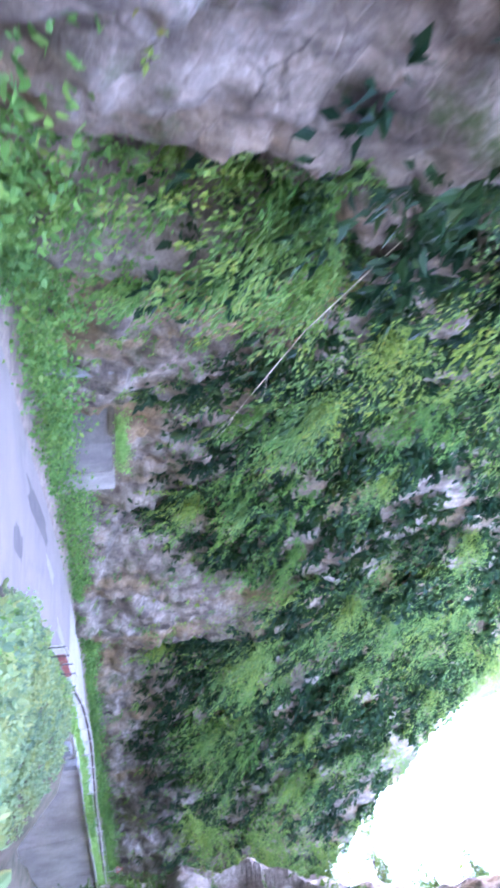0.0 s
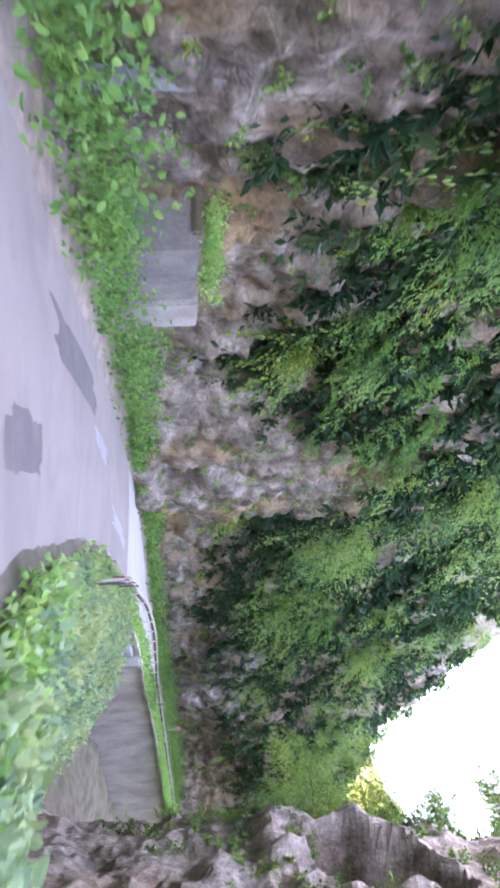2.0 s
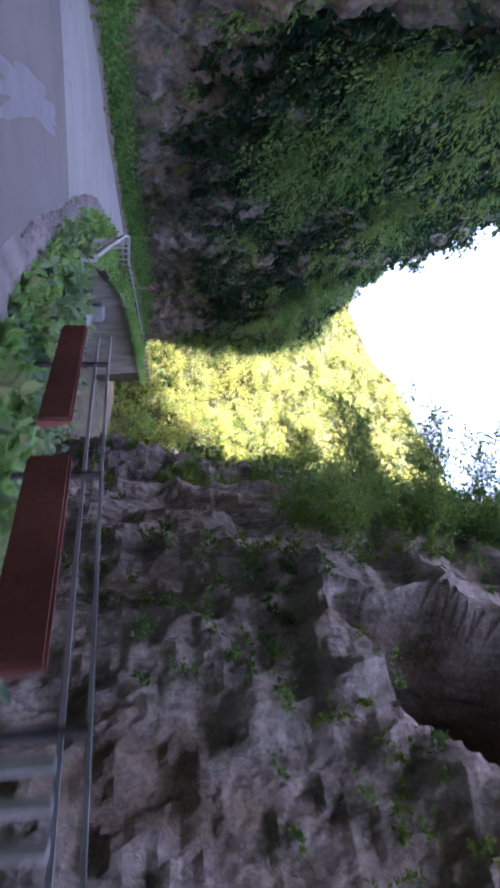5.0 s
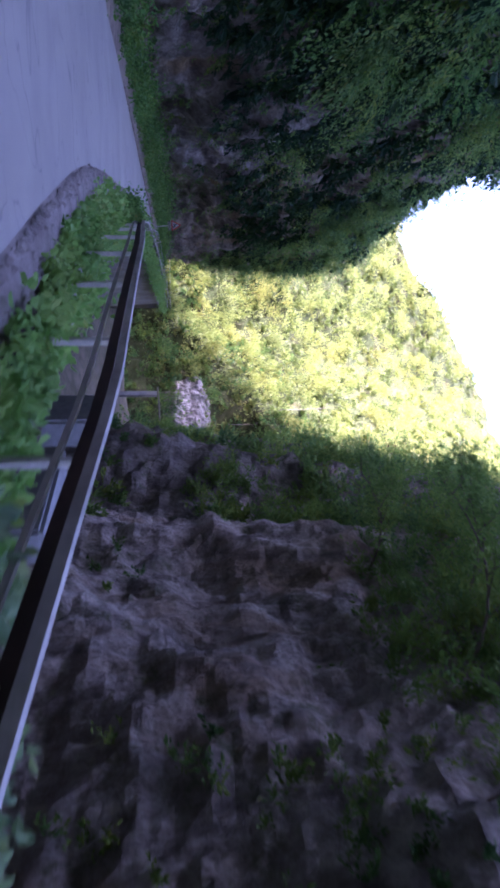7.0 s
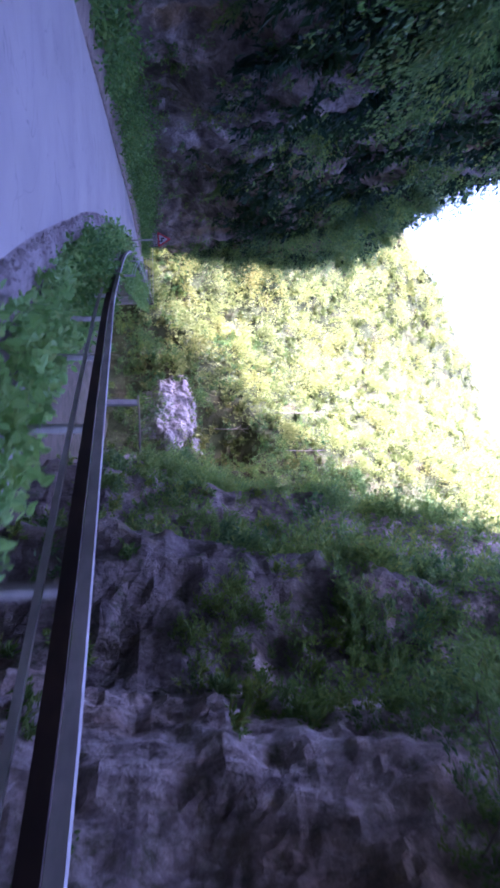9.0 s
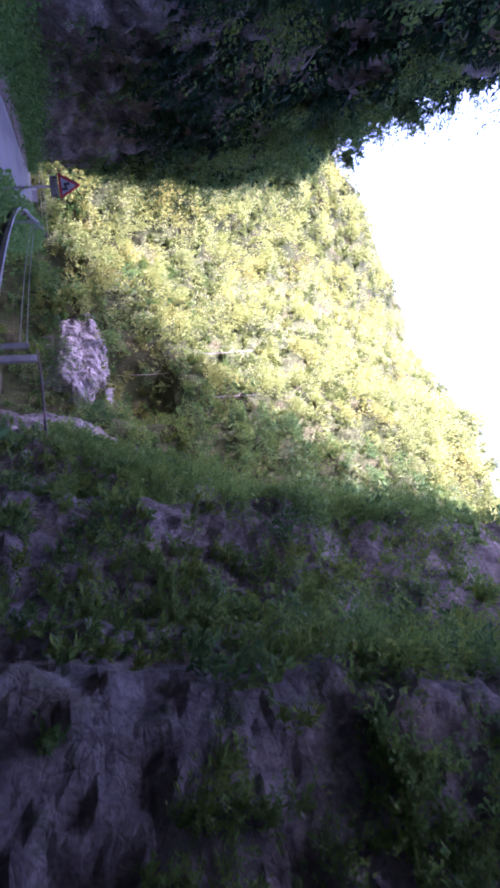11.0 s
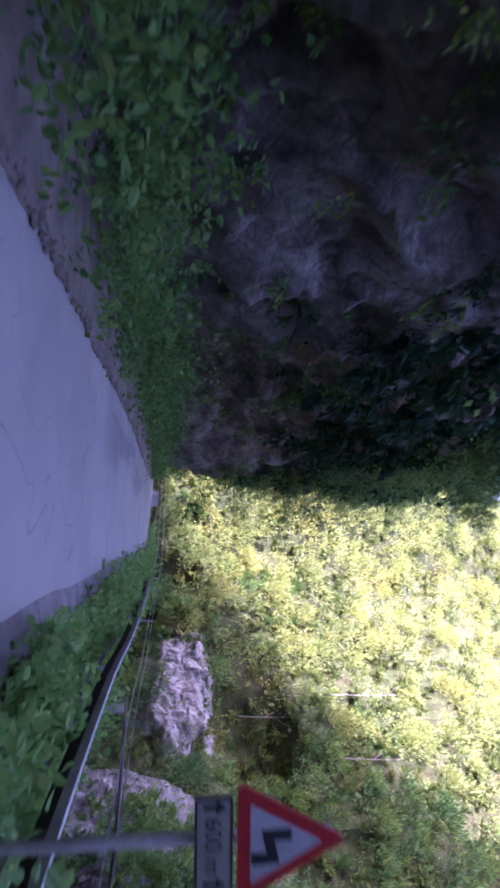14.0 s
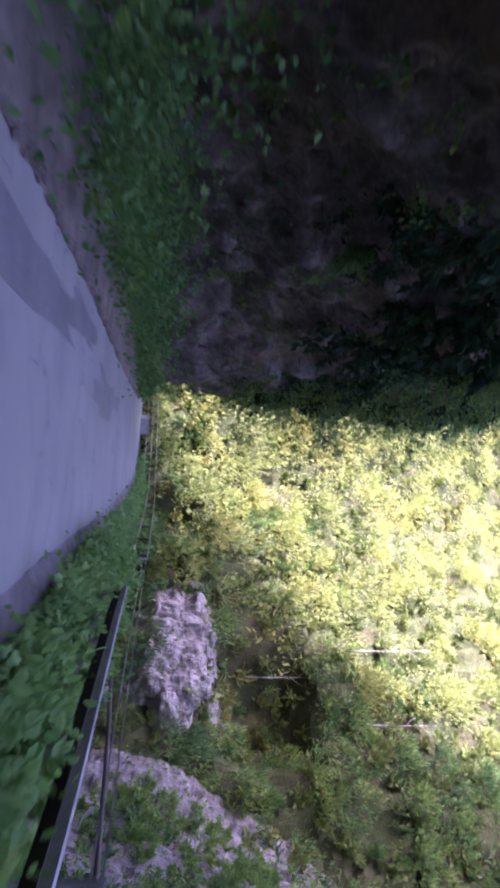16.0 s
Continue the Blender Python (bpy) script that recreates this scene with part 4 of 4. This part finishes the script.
def mounds(face, r0, r1, h0, h1, gap, radius, lobes, leaves, size, up=0.8, part_of=None):
    """Rounded bushes on a loose grid over a face, each of several lobes whose leaves stand up and outwards."""
    r, h = (k.ravel() for k in np.meshgrid(np.arange(r0, r1, gap), np.arange(h0, h1, gap * 0.8), indexing="ij"))
    r, h = r + RNG.normal(size=len(r)) * 0.32 * gap, h + RNG.normal(size=len(r)) * 0.3 * gap
    spots = ((16.5, 3.0, 2.2, 2.7), (22, 3.0, 2.2, 2.7), (7.5, 2.2, 10, 2.2), (16.5, 3.8, 9.5, 3.4), (31.0, 2.4, 2.0, 2.4)) if face is hill_face else BARE
    rock = sum(np.exp(-((r - a) / w) ** 2 - ((h - b) / k) ** 2) for a, w, b, k in spots)
    keep = (rock < 0.45) & (h < face.top(r) + 1) & (RNG.random(len(r)) > 0.06)
    if part_of is not None:
        keep &= part_of(r, h)
    r, h = r[keep], h[keep]
    n = len(r)
    out = -face.right(r) + np.array([0, 0, up])
    size_of = RNG.uniform(*radius, n) * (1 + 0.35 * value_noise(np.stack([r * 0.12, h * 0.12, 0 * r], -1), 71))
    way = np.repeat(out, lobes, 0) + RNG.normal(size=(n * lobes, 3)) * 0.9
    way /= np.linalg.norm(way, axis=1)[:, None]
    R = np.repeat(size_of, lobes)
    middle = np.repeat(face.points(r, h), lobes, 0) + way * (R * RNG.uniform(0.45, 0.85, len(R)))[:, None]
    d = RNG.normal(size=(len(R), leaves, 3)) + 0.9 * way[:, None, :]
    d /= np.linalg.norm(d, axis=-1)[..., None]
    p = middle[:, None, :] + d * (R[:, None] * RNG.uniform(0.22, 0.5, (len(R), leaves)))[..., None]
    lie = d + np.array([0, 0, 0.9]) + RNG.normal(size=d.shape) * 0.3
    return leaf_verts(p.reshape(-1, 3), lie.reshape(-1, 3), (size * RNG.uniform(0.6, 1.3, (len(R), leaves))).ravel(), 0.4)


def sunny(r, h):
    """Above the hillside's shadow line, where the leaves are coloured sunlit yellow."""
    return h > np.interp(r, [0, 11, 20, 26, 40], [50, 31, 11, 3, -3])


rim_r = RNG.uniform(66, 93, 330)
foliage("rim_twigs", "feathery leafy twigs leaning out from the rock wall",
        [clumps(right_face.points(rim_r, RNG.uniform(8, 29, 330)), -right_face.right(rim_r) + np.array([0, 0, 0.6]), RNG.uniform(1.2, 3.2, 330), 5, 22, 0.18, (0.0, 0.5), 0.07, 0.4, 0.45)], LEAF)
# leaf colour follows the shadow line: sunlit yellow above, shaded green below
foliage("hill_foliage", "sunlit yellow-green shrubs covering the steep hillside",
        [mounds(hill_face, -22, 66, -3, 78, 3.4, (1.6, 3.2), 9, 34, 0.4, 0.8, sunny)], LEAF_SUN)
foliage("hill_undergrowth", "undergrowth coloured dark as shade between the hillside shrubs",
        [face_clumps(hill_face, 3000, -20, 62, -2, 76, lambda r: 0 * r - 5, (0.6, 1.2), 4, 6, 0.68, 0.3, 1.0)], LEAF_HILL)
foliage("hill_foot_shrubs", "greener shrubs below the hillside's shadow line",
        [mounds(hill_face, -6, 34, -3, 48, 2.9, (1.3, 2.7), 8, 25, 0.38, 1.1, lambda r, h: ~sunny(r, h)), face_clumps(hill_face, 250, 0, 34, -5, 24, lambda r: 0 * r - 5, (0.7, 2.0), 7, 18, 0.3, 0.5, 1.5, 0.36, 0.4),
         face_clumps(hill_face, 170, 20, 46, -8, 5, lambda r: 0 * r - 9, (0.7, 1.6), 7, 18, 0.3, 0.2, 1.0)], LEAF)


# ---- walls and terraces beside the road ----
def empty(name, at, label, category, group=""):
    return tagged(new(name), label, category, group) if at is None else tagged(_at(new(name), at), label, category, group)


def _at(ob, at):
    ob.location = at
    return ob


def block_along(s0, s1, lat0, lat1, h0, h1, bevel=0.03, lean=0.0, origin=(0, 0, 0)):
    """A block between two distances along the road, two across it and two heights."""
    bm = bmesh.new()
    c = [place(s, l, h) for h, o in ((h0, lean), (h1, 0.0)) for s, l in ((s0, lat0), (s1, lat0), (s1, lat1 + o), (s0, lat1 + o))]
    slab(bm, [tuple(np.array(k) - np.array(origin)) for k in c], bevel)
    bmesh.ops.recalc_face_normals(bm, faces=bm.faces[:])
    return bm


def retaining_wall_right():
    wall = empty("retaining_wall", None, "grey concrete retaining wall carrying the road above the ravine", "wall")
    for k in range(16):
        s = 46.0 + 4.0 * k
        part("panel", block_along(s + 0.02, s + 3.98, 2.3, 2.85 + 0.02 * (k % 3), -6.0, -0.08, 0.04, 0.35), PALE_CONCRETE, wall)
    part("coping", profile_along([(-0.3, 0), (0.3, 0), (0.32, 0.1), (0.28, 0.14), (-0.28, 0.14), (-0.32, 0.1)], 46, 110, 2.72, -0.06), PALE_CONCRETE, wall)
    return wall


def terrace_wall():
    """The grey wall with a white end at the foot of the left cliff, soil and grass on its top."""
    wall = empty("terrace_wall", None, "grey concrete wall with a whitewashed end below the cliff", "wall")
    part("wall_body", block_along(27.6, 30.6, -7.4, -5.6, -0.5, 2.85, 0.05, 0.1), STAINED_SHADED, wall)
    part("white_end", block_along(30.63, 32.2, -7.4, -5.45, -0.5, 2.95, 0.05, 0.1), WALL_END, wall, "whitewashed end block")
    part("soil_top", block_along(27.4, 30.4, -8.0, -5.9, 2.7, 3.0, 0.08), SOIL, wall)
    part("post", block_along(21.6, 21.85, -5.9, -5.6, -0.3, 3.1, 0.03), CONCRETE, wall, "pale concrete post")
    return wall


def bend_parapet():
    """A low white wall added for the sunlit spot at the bend, placed to fit the camera's view."""
    wall = empty("parapet", tuple(place(130.0, 2.2, 0.0)), "low white parapet put in for the sunlit spot at the bend", "wall")
    base = place(130.0, 2.2, 0.0)
    part("wall_body", block_along(129.6, 130.1, 1.5, 2.7, -0.6, 0.5, 0.04, 0.0, base), WHITEWASH, wall)
    part("coping", block_along(129.55, 130.15, 1.45, 2.75, 0.51, 0.58, 0.02, 0.0, base), PALE_CONCRETE, wall)
    return wall


retaining_wall_right()
bend_parapet()
terrace_wall()
tuft_s = RNG.uniform(27.4, 30.8, 90)
foliage("wall_top_grass", "bright green grass growing on the wall top", [sprays(place(tuft_s, RNG.uniform(-6.9, -5.9, 90), 2.9), np.stack([RNG.normal(size=90) * 0.3, RNG.normal(size=90) * 0.3, np.ones(90)], -1),
        RNG.uniform(0.5, 1.2, 90), RNG.uniform(0.2, 0.6, 90), 34, 0.14)], LEAF_GRASS, "grass")


# ---- railings on the ravine side ----
def rail_top(s):
    return np.interp(s, [39.3, 43, 50, 62, 70, 76, 89, 95], [0.64, 0.9, 0.97, 0.88, 0.79, 0.74, 0.9, 0.9])


def guard_rail():
    rail = empty("guard_rail", None, "pale steel guard rail with a brown lower bar above the ravine", "railing")
    part("top_rail", profile_along([(-0.035, -0.035), (0.025, -0.04), (0.035, -0.015), (0.035, 0.02), (0.015, 0.04), (-0.035, 0.035)], 39.3, 95.0, 2.3, rail_top), STEEL_OLD, rail)
    # dark brown bar fills the shaded band between top and bottom rail
    part("lower_rail", profile_along([(-0.02, -0.045), (0.02, -0.045), (0.025, 0.0), (0.02, 0.045), (-0.02, 0.045)], 39.6, 95.0, 2.35, lambda s: rail_top(s) - 0.1), BROWN, rail, "dark bar put in the shaded gap between the rails")
    part("bottom_rail", profile_along([(-0.02, -0.02), (0.02, -0.02), (0.025, 0.0), (0.02, 0.02), (-0.02, 0.02)], 39.6, 95.0, 2.31, lambda s: rail_top(s) - 0.24), STEEL_OLD, rail)
    for h in (1.06, 1.13):
        part("wire", profile_along([(-0.006, -0.006), (0.006, -0.006), (0.006, 0.006), (-0.006, 0.006)], 66.0, 100.0, 2.6, h), STEEL, rail, "thin stretched wire")
    for s in (66.0, 77.3, 88.6, 99.9):
        part("wire_post", block_along(s, s + 0.05, 2.58, 2.63, -0.5, 1.16, 0.01), STEEL_OLD, rail)
    for s in np.arange(39.6, 95, 2.4):
        part("post", block_along(s, s + 0.07, 2.36, 2.43, -0.5, rail_top(s) - 0.02, 0.012), STEEL_OLD, rail)
    return rail


def wire_fence():
    fence = empty("wire_fence", None, "thin steel wire fence along the outside of the bend", "fence")
    for h in (0.45, 0.8, 1.15):
        part("wire", profile_along([(-0.018, -0.018), (0.018, -0.018), (0.018, 0.018), (-0.018, 0.018)], 100.0, 138.0, 2.6, h), STEEL, fence)
    for s in np.arange(100.5, 138, 3.0):
        part("post", block_along(s, s + 0.06, 2.6, 2.66, -0.4, 1.2, 0.01), DARK_STEEL, fence)
    return fence


def picket_railing():
    fence = empty("picket_railing", None, "railing of white upright slats with rusty panels beside the verge", "railing")
    for k in range(13):
        s = 27.5 + 0.19 * k
        part("slat", block_along(s, s + 0.07, 2.62, 2.66, 0.42, 0.86, 0.008), WHITEWASH, fence)
    part("rail", profile_along([(-0.012, -0.014), (0.012, -0.014), (0.012, 0.014), (-0.012, 0.014)], 27.4, 35.6, 2.7, 0.86), STEEL, fence)
    part("rail", profile_along([(-0.012, -0.012), (0.012, -0.012), (0.012, 0.012), (-0.012, 0.012)], 27.4, 35.6, 2.7, 0.99), STEEL, fence)
    for s in (27.4, 30.0, 32.3, 34.6):
        part("post", block_along(s, s + 0.05, 2.68, 2.73, -0.6, 1.0, 0.01), DARK_STEEL, fence)
    for a, b, top in ((30.3, 32.4, 0.78), (33.0, 35.6, 0.74)):
        part("rusty_panel", block_along(a, b, 2.56, 2.62, 0.46, top, 0.02, 0.05), RUST, fence, "reddish rusted sheet panel")
    return fence


guard_rail()
wire_fence()
picket_railing()


# ---- warning sign ----
def warning_sign():
    base = np.array([38.15, 61.98, place(76.6, 1.74, 0.0)[2]]) + 0.145 * np.array([heading(76.6)[1], -heading(76.6)[0], 0])
    sign = empty("warning_sign", tuple(base), "red-bordered triangular double-bend warning sign on a post", "sign")
    t = heading(76.6)
    sign.rotation_euler = (0, radians(-3.5), math.atan2(t[1], t[0]) - math.pi / 2 + radians(8))
    part("post", tube([(0, 0.05, -0.4), (0, 0.05, 2.2)], 0.03, 10), STEEL_OLD, sign)

    def plate(points, y0, y1, bevel=0.0):
        bm = bmesh.new()
        f = [bm.verts.new((x, y0, z)) for x, z in points]
        b = [bm.verts.new((x, y1, z)) for x, z in points]
        n = len(points)
        bm.faces.new(f)
        bm.faces.new(b[::-1])
        for k in range(n):
            bm.faces.new((f[k], b[k], b[(k + 1) % n], f[(k + 1) % n]))
        bmesh.ops.recalc_face_normals(bm, faces=bm.faces[:])
        return bm

    def rounded(r, cx, cz, cut):
        """A triangle of that outer radius with cut corners."""
        pts = []
        for k in range(3):
            a = radians(90 + 120 * k)
            c, way = np.array([math.cos(a), math.sin(a)]) * r, None
            l, q = (np.array([math.cos(a + w), math.sin(a + w)]) * r for w in (-2.0944, 2.0944))
            for o in (l, q):
                d = (o - c) / np.linalg.norm(o - c)
                pts.append(tuple(c + d * cut + np.array([cx, cz])))
        return pts

    R = 0.6 / math.sqrt(3)
    cz = 2.26 - R
    part("red_border", plate(rounded(R, 0, cz, 0.03), -0.012, 0.008), SIGN_RED, sign)
    part("white_field", plate(rounded(R * 0.66, 0, cz, 0.012), -0.016, -0.0125), SIGN_WHITE, sign)
    bend = [(0.078, -0.11), (0.078, 0.01), (-0.05, -0.02), (-0.05, 0.11)]   # the line of the double bend
    bar = []
    for side_of in (1, -1):
        edge = []
        for k, p in enumerate(bend):
            ways = [np.subtract(bend[m + 1], bend[m]) for m in (k - 1, k) if 0 <= m < len(bend) - 1]
            normals = [np.array([-w[1], w[0]]) / np.linalg.norm(w) for w in ways]
            n = sum(normals) / len(normals)
            edge.append(tuple(np.array(p) + side_of * 0.034 * n / max(n @ n, 0.45)))
        bar += edge if side_of > 0 else edge[::-1]
    part("double_bend_symbol", plate([(x * 0.9, z * 0.85 + cz - 0.015) for x, z in bar], -0.02, -0.0165), SIGN_BLACK, sign)
    low = 2.26 - 1.5 * R
    panel = part("distance_panel", plate([(-0.24, low - 0.2), (0.24, low - 0.2), (0.24, low - 0.02), (-0.24, low - 0.02)], -0.01, 0.006), SIGN_PANEL, sign, "dirty white distance panel with black edge")
    for x, w in ((-0.232, 0.006), (0.232, 0.006)):
        part("panel_edge", plate([(x - w, low - 0.195), (x + w, low - 0.195), (x + w, low - 0.025), (x - w, low - 0.025)], -0.013, -0.0105), SIGN_BLACK, panel)
    for z in (low - 0.192, low - 0.028):
        part("panel_edge", plate([(-0.225, z - 0.005), (0.225, z - 0.005), (0.225, z + 0.005), (-0.225, z + 0.005)], -0.013, -0.0105), SIGN_BLACK, panel)
    for x in (-0.19, 0.19):
        part("arrow", plate([(x - 0.012, low - 0.16), (x + 0.012, low - 0.16), (x + 0.012, low - 0.1), (x + 0.035, low - 0.1), (x, low - 0.05), (x - 0.035, low - 0.1), (x - 0.012, low - 0.1)], -0.013, -0.0105), SIGN_BLACK, panel)
    text = bpy.data.curves.new("distance", "FONT")
    text.body, text.size, text.align_x, text.extrude = "600 m", 0.11, "CENTER", 0.001
    words = new("distance_text", text)
    words.data.materials.append(SIGN_BLACK)
    words.parent, words.location, words.rotation_euler = panel, (0, -0.0125, low - 0.15), (math.pi / 2, 0, 0)
    return sign


warning_sign()


# ---- single trees and branches ----
def tree(name, base, height, lean, crown, leaves, size, label, material=LEAF, seed=1):
    """A thin tree: a bent tapering trunk, limbs, and a loose crown of leaves round the limbs."""
    rng = np.random.default_rng(seed)
    root = empty(name, tuple(base), label, "tree", "trees on the rock ledge")
    top = np.array([lean[0], lean[1], height])
    line = [top * u + np.array([0.25 * math.sin(3 * u + seed), 0.25 * math.cos(2.3 * u + seed), 0]) * u for u in np.linspace(0, 1, 8)]
    part("trunk", tube(line, np.linspace(0.007, 0.002, 8) * height, 7), BARK, root)
    tips, ways = [], []
    for k in range(16):
        u = rng.uniform(0.3, 0.98)
        a = top * u
        d = rng.normal(size=3) * np.array([1, 1, 0.35]) + np.array([0, 0, 0.45])
        d /= np.linalg.norm(d)
        L = crown * rng.uniform(0.5, 1.1) * (1.25 - 0.7 * u)
        mid = a + d * L * 0.5 + np.array([0, 0, 0.08 * L])
        tip = a + d * L
        if k < 9:
            part("limb", tube([a, mid, tip], [0.014, 0.01, 0.004], 5), BARK, root)
        tips += [a + d * L * w for w in (0.35, 0.6, 0.85)]
        ways += [d] * 3
    v = clumps(np.array(tips), np.array(ways), 0.3 * crown + 0.25, 6, leaves, size, (0.0, 0.5))
    crown_ob = new("crown", mesh_of("crown", v, np.arange(len(v)).reshape(-1, 4), material))
    crown_ob.parent = root
    return root


def leaning_shrub(foot, way, length, seed):
    """A thin tree that grows straight out of the rock wall and hangs over, with bare lower limbs and feathery tips."""
    rng = np.random.default_rng(seed)
    root = empty("leaning_tree", tuple(foot), "thin half-bare tree leaning far out from the rock wall", "tree", "trees leaning out of the rock wall")
    way = np.array(way)

    def line(u):
        bow = np.array([0.2 * math.sin(3 * u + seed), 0.2 * math.cos(2.5 * u + seed), 0.0]) * u
        return way * length * u + np.array([0, 0, length * (0.5 * u - 0.62 * u * u)]) + bow

    part("trunk", tube([line(u) for u in np.linspace(-0.06, 1, 8)], np.linspace(0.012, 0.003, 8) * length, 6), BARK, root)
    tips, ways, across = [], [], np.cross(way, (0, 0, 1.0))
    for k in range(13):
        u = 0.22 + 0.76 * k / 12
        d = way * 0.75 + across * rng.normal() * 0.6 + np.array([0, 0, rng.uniform(-0.15, 0.75)])
        d /= np.linalg.norm(d)
        L = length * rng.uniform(0.25, 0.5) * (1.15 - 0.6 * u)
        a = line(u)
        tip = a + d * L - np.array([0, 0, 0.12 * L])
        if k % 2 == 0:
            part("limb", tube([a, a + d * L * 0.55, tip], [0.02, 0.013, 0.005], 5), BARK, root)
        tips += [a + d * L * w for w in (0.4, 0.7, 0.95)]
        ways += [d] * 3
    v = clumps(np.array(tips), np.array(ways), 0.8, 5, 9, 0.15, (0.2, 0.9), 0.09, 0.34, 0.35)
    crown_ob = new("crown", mesh_of("crown", v, np.arange(len(v)).reshape(-1, 4), LEAF_FOOT))
    crown_ob.parent = root
    return root


for k in range(30):
    r, h = 66.5 + 17 * ((k * 0.618) % 1), 7.5 + 0.72 * k
    foot = right_face.points(np.array([r]), np.array([h]))[0]
    side_way = -right_face.right(np.array([r]))[0]
    along = np.array([-side_way[1], side_way[0], 0]) * (0.3 - 0.25 * (k % 3))
    way = side_way + along
    leaning_shrub(foot, way / np.linalg.norm(way), 2.6 + 0.8 * ((k * 7) % 5) / 2, 10 + k)
for k, (s, h, tall) in enumerate(((92.0, 15.5, 5.0), (98.0, 14.5, 5.5), (104.0, 14.0, 5.0), (109.0, 15.0, 5.0))):
    b = place(s, left_face(s, h) - 0.3, h)
    t = heading(s)
    tree("overhanging_tree", b, tall * 0.7, (t[1] * 3.2, -t[0] * 3.2), 2.0, 18, 0.16, "small tree leaning out from the cliff against the sky", LEAF, 40 + k)


def dead_branch(points, radius, label):
    pts = [place(*p) for p in points]
    ob = empty("dead_branch", tuple(pts[0]), label, "branch")
    rel = [tuple(np.array(p) - pts[0]) for p in pts]
    part("stem", tube(rel, np.linspace(radius, radius * 0.25, len(rel)), 6), TWIG, ob)
    rng = np.random.default_rng(int(abs(points[0][0]) * 10))
    for k in range(2, len(rel) - 1):
        d = np.array(rel[k]) - np.array(rel[k - 1])
        e = np.array(rel[k]) + d * 0.6 + rng.normal(size=3) * 0.25
        part("twig", tube([rel[k], tuple((np.array(rel[k]) + e) / 2 + np.array([0, 0, 0.04])), tuple(e)], [radius * 0.4, radius * 0.3, 0.004], 5), TWIG, ob)
    return ob


dead_branch([(11.0, -4.2, 7.6), (12.5, -2.9, 6.1), (13.2, -2.2, 5.5), (13.8, -1.5, 4.9), (14.3, -1.0, 4.35)], 0.011, "long bleached dead twig hanging out over the road")

def bare_trunk(r, h, tall, lean):
    """A bleached dead stem standing among the shrubs of the hillside."""
    foot = hill_face.points(np.array([r]), np.array([h]))[0] - hill_face.right(np.array([r]))[0] * 1.6
    ob = empty("dead_tree", tuple(foot), "thin bleached dead tree among the hillside shrubs", "tree", "dead trees on the hillside")
    part("stem", tube([(0.02 * math.sin(4 * u) * tall + lean * u * tall, 0, u * tall - 0.6) for u in np.linspace(0, 1, 7)], np.linspace(0.07, 0.03, 7), 6), DEADWOOD, ob)
    for k, u in enumerate((0.55, 0.75, 0.88)):
        a = np.array([lean * u * tall, 0, u * tall - 0.6])
        part("limb", tube([a, a + np.array([0.5 - 0.4 * k, 0.4 * (-1) ** k, 0.5]), a + np.array([0.8 - 0.7 * k, 0.7 * (-1) ** k, 1.1])], [0.04, 0.03, 0.015], 5), DEADWOOD, ob)
    return ob


for r, h, tall, lean in ((19.0, 9.0, 4.8, 0.03), (20.5, 17.0, 7.0, -0.02), (15.0, 18.0, 5.5, 0.05)):
    bare_trunk(r, h, tall, lean)


# ---- rocks and works on the far bank ----
def rock_outcrop():
    """Weathered bare rock that stands out of the foot of the hillside, its edge running in under the growth."""
    R, H = np.meshgrid(np.linspace(11, 28, 110), np.linspace(-4, 9, 90), indexing="ij")
    p = hill_face.points(R, H)
    mass = 1 - ((R - 19.3) / 6.4) ** 2 - ((H - 2.2) / 4.2) ** 2 + 0.5 * fractal(p * 0.4, 3, 15)
    facet, joint = blocks(p * np.array([0.7, 0.7, 0.55]) + 0.2 * fractal(p * 0.8, 2, 83)[..., None], 85)
    out = 2.0 * np.clip(mass, -0.8, 0.75) + 0.1 * rock_relief(p * 0.8, 81) + 1.0 * (facet - 0.5) * joint ** 0.5 + 0.15 * fractal(p * 1.6, 4, 87) - 0.2
    p = p - hill_face.right(R) * out[..., None]
    base = p.reshape(-1, 3).mean(0)
    ob = new("rock_outcrop", mesh_of("rock_outcrop", p.reshape(-1, 3) - base, grid_faces(110, 90), ROCK_GREY))
    ob.location = base
    return tagged(ob, "pale grey cracked rock outcrop at the foot of the hillside", "rock")


rock_outcrop()


def water_pipe():
    pipe = empty("water_pipe", (79.5, 74.1, -0.8), "dark pipe on a concrete pillar across the ravine", "pipe")
    part("pipe", tube([(-0.6, 0.5, 0), (-3.5, -2.4, 0.25), (-7.0, -5.4, 0.45), (-10.1, -8.1, 0.6), (-13, -10.6, 0.7)], 0.09, 8), DARK_STEEL, pipe)
    part("pillar", box((0.55, 0.55, 5.0), 0.03, (0, 0, -2.6)), CONCRETE, pipe, "pale concrete pillar")
    return pipe


water_pipe()


def ravine_blocks():
    for s0, s1, lat, h in ((43.4, 45.2, 3.9, 0.1), (46.4, 47.4, 4.1, 0.3)):
        base = place((s0 + s1) / 2, lat + 0.2, -3.0)
        ob = empty("concrete_block", tuple(base), "pale weathered concrete block standing beyond the rail", "block", "concrete blocks by the ravine")
        part("block", block_along(s0, s1, lat, lat + 0.4, -5.8, h, 0.04, 0.0, base), CONCRETE, ob)


ravine_blocks()
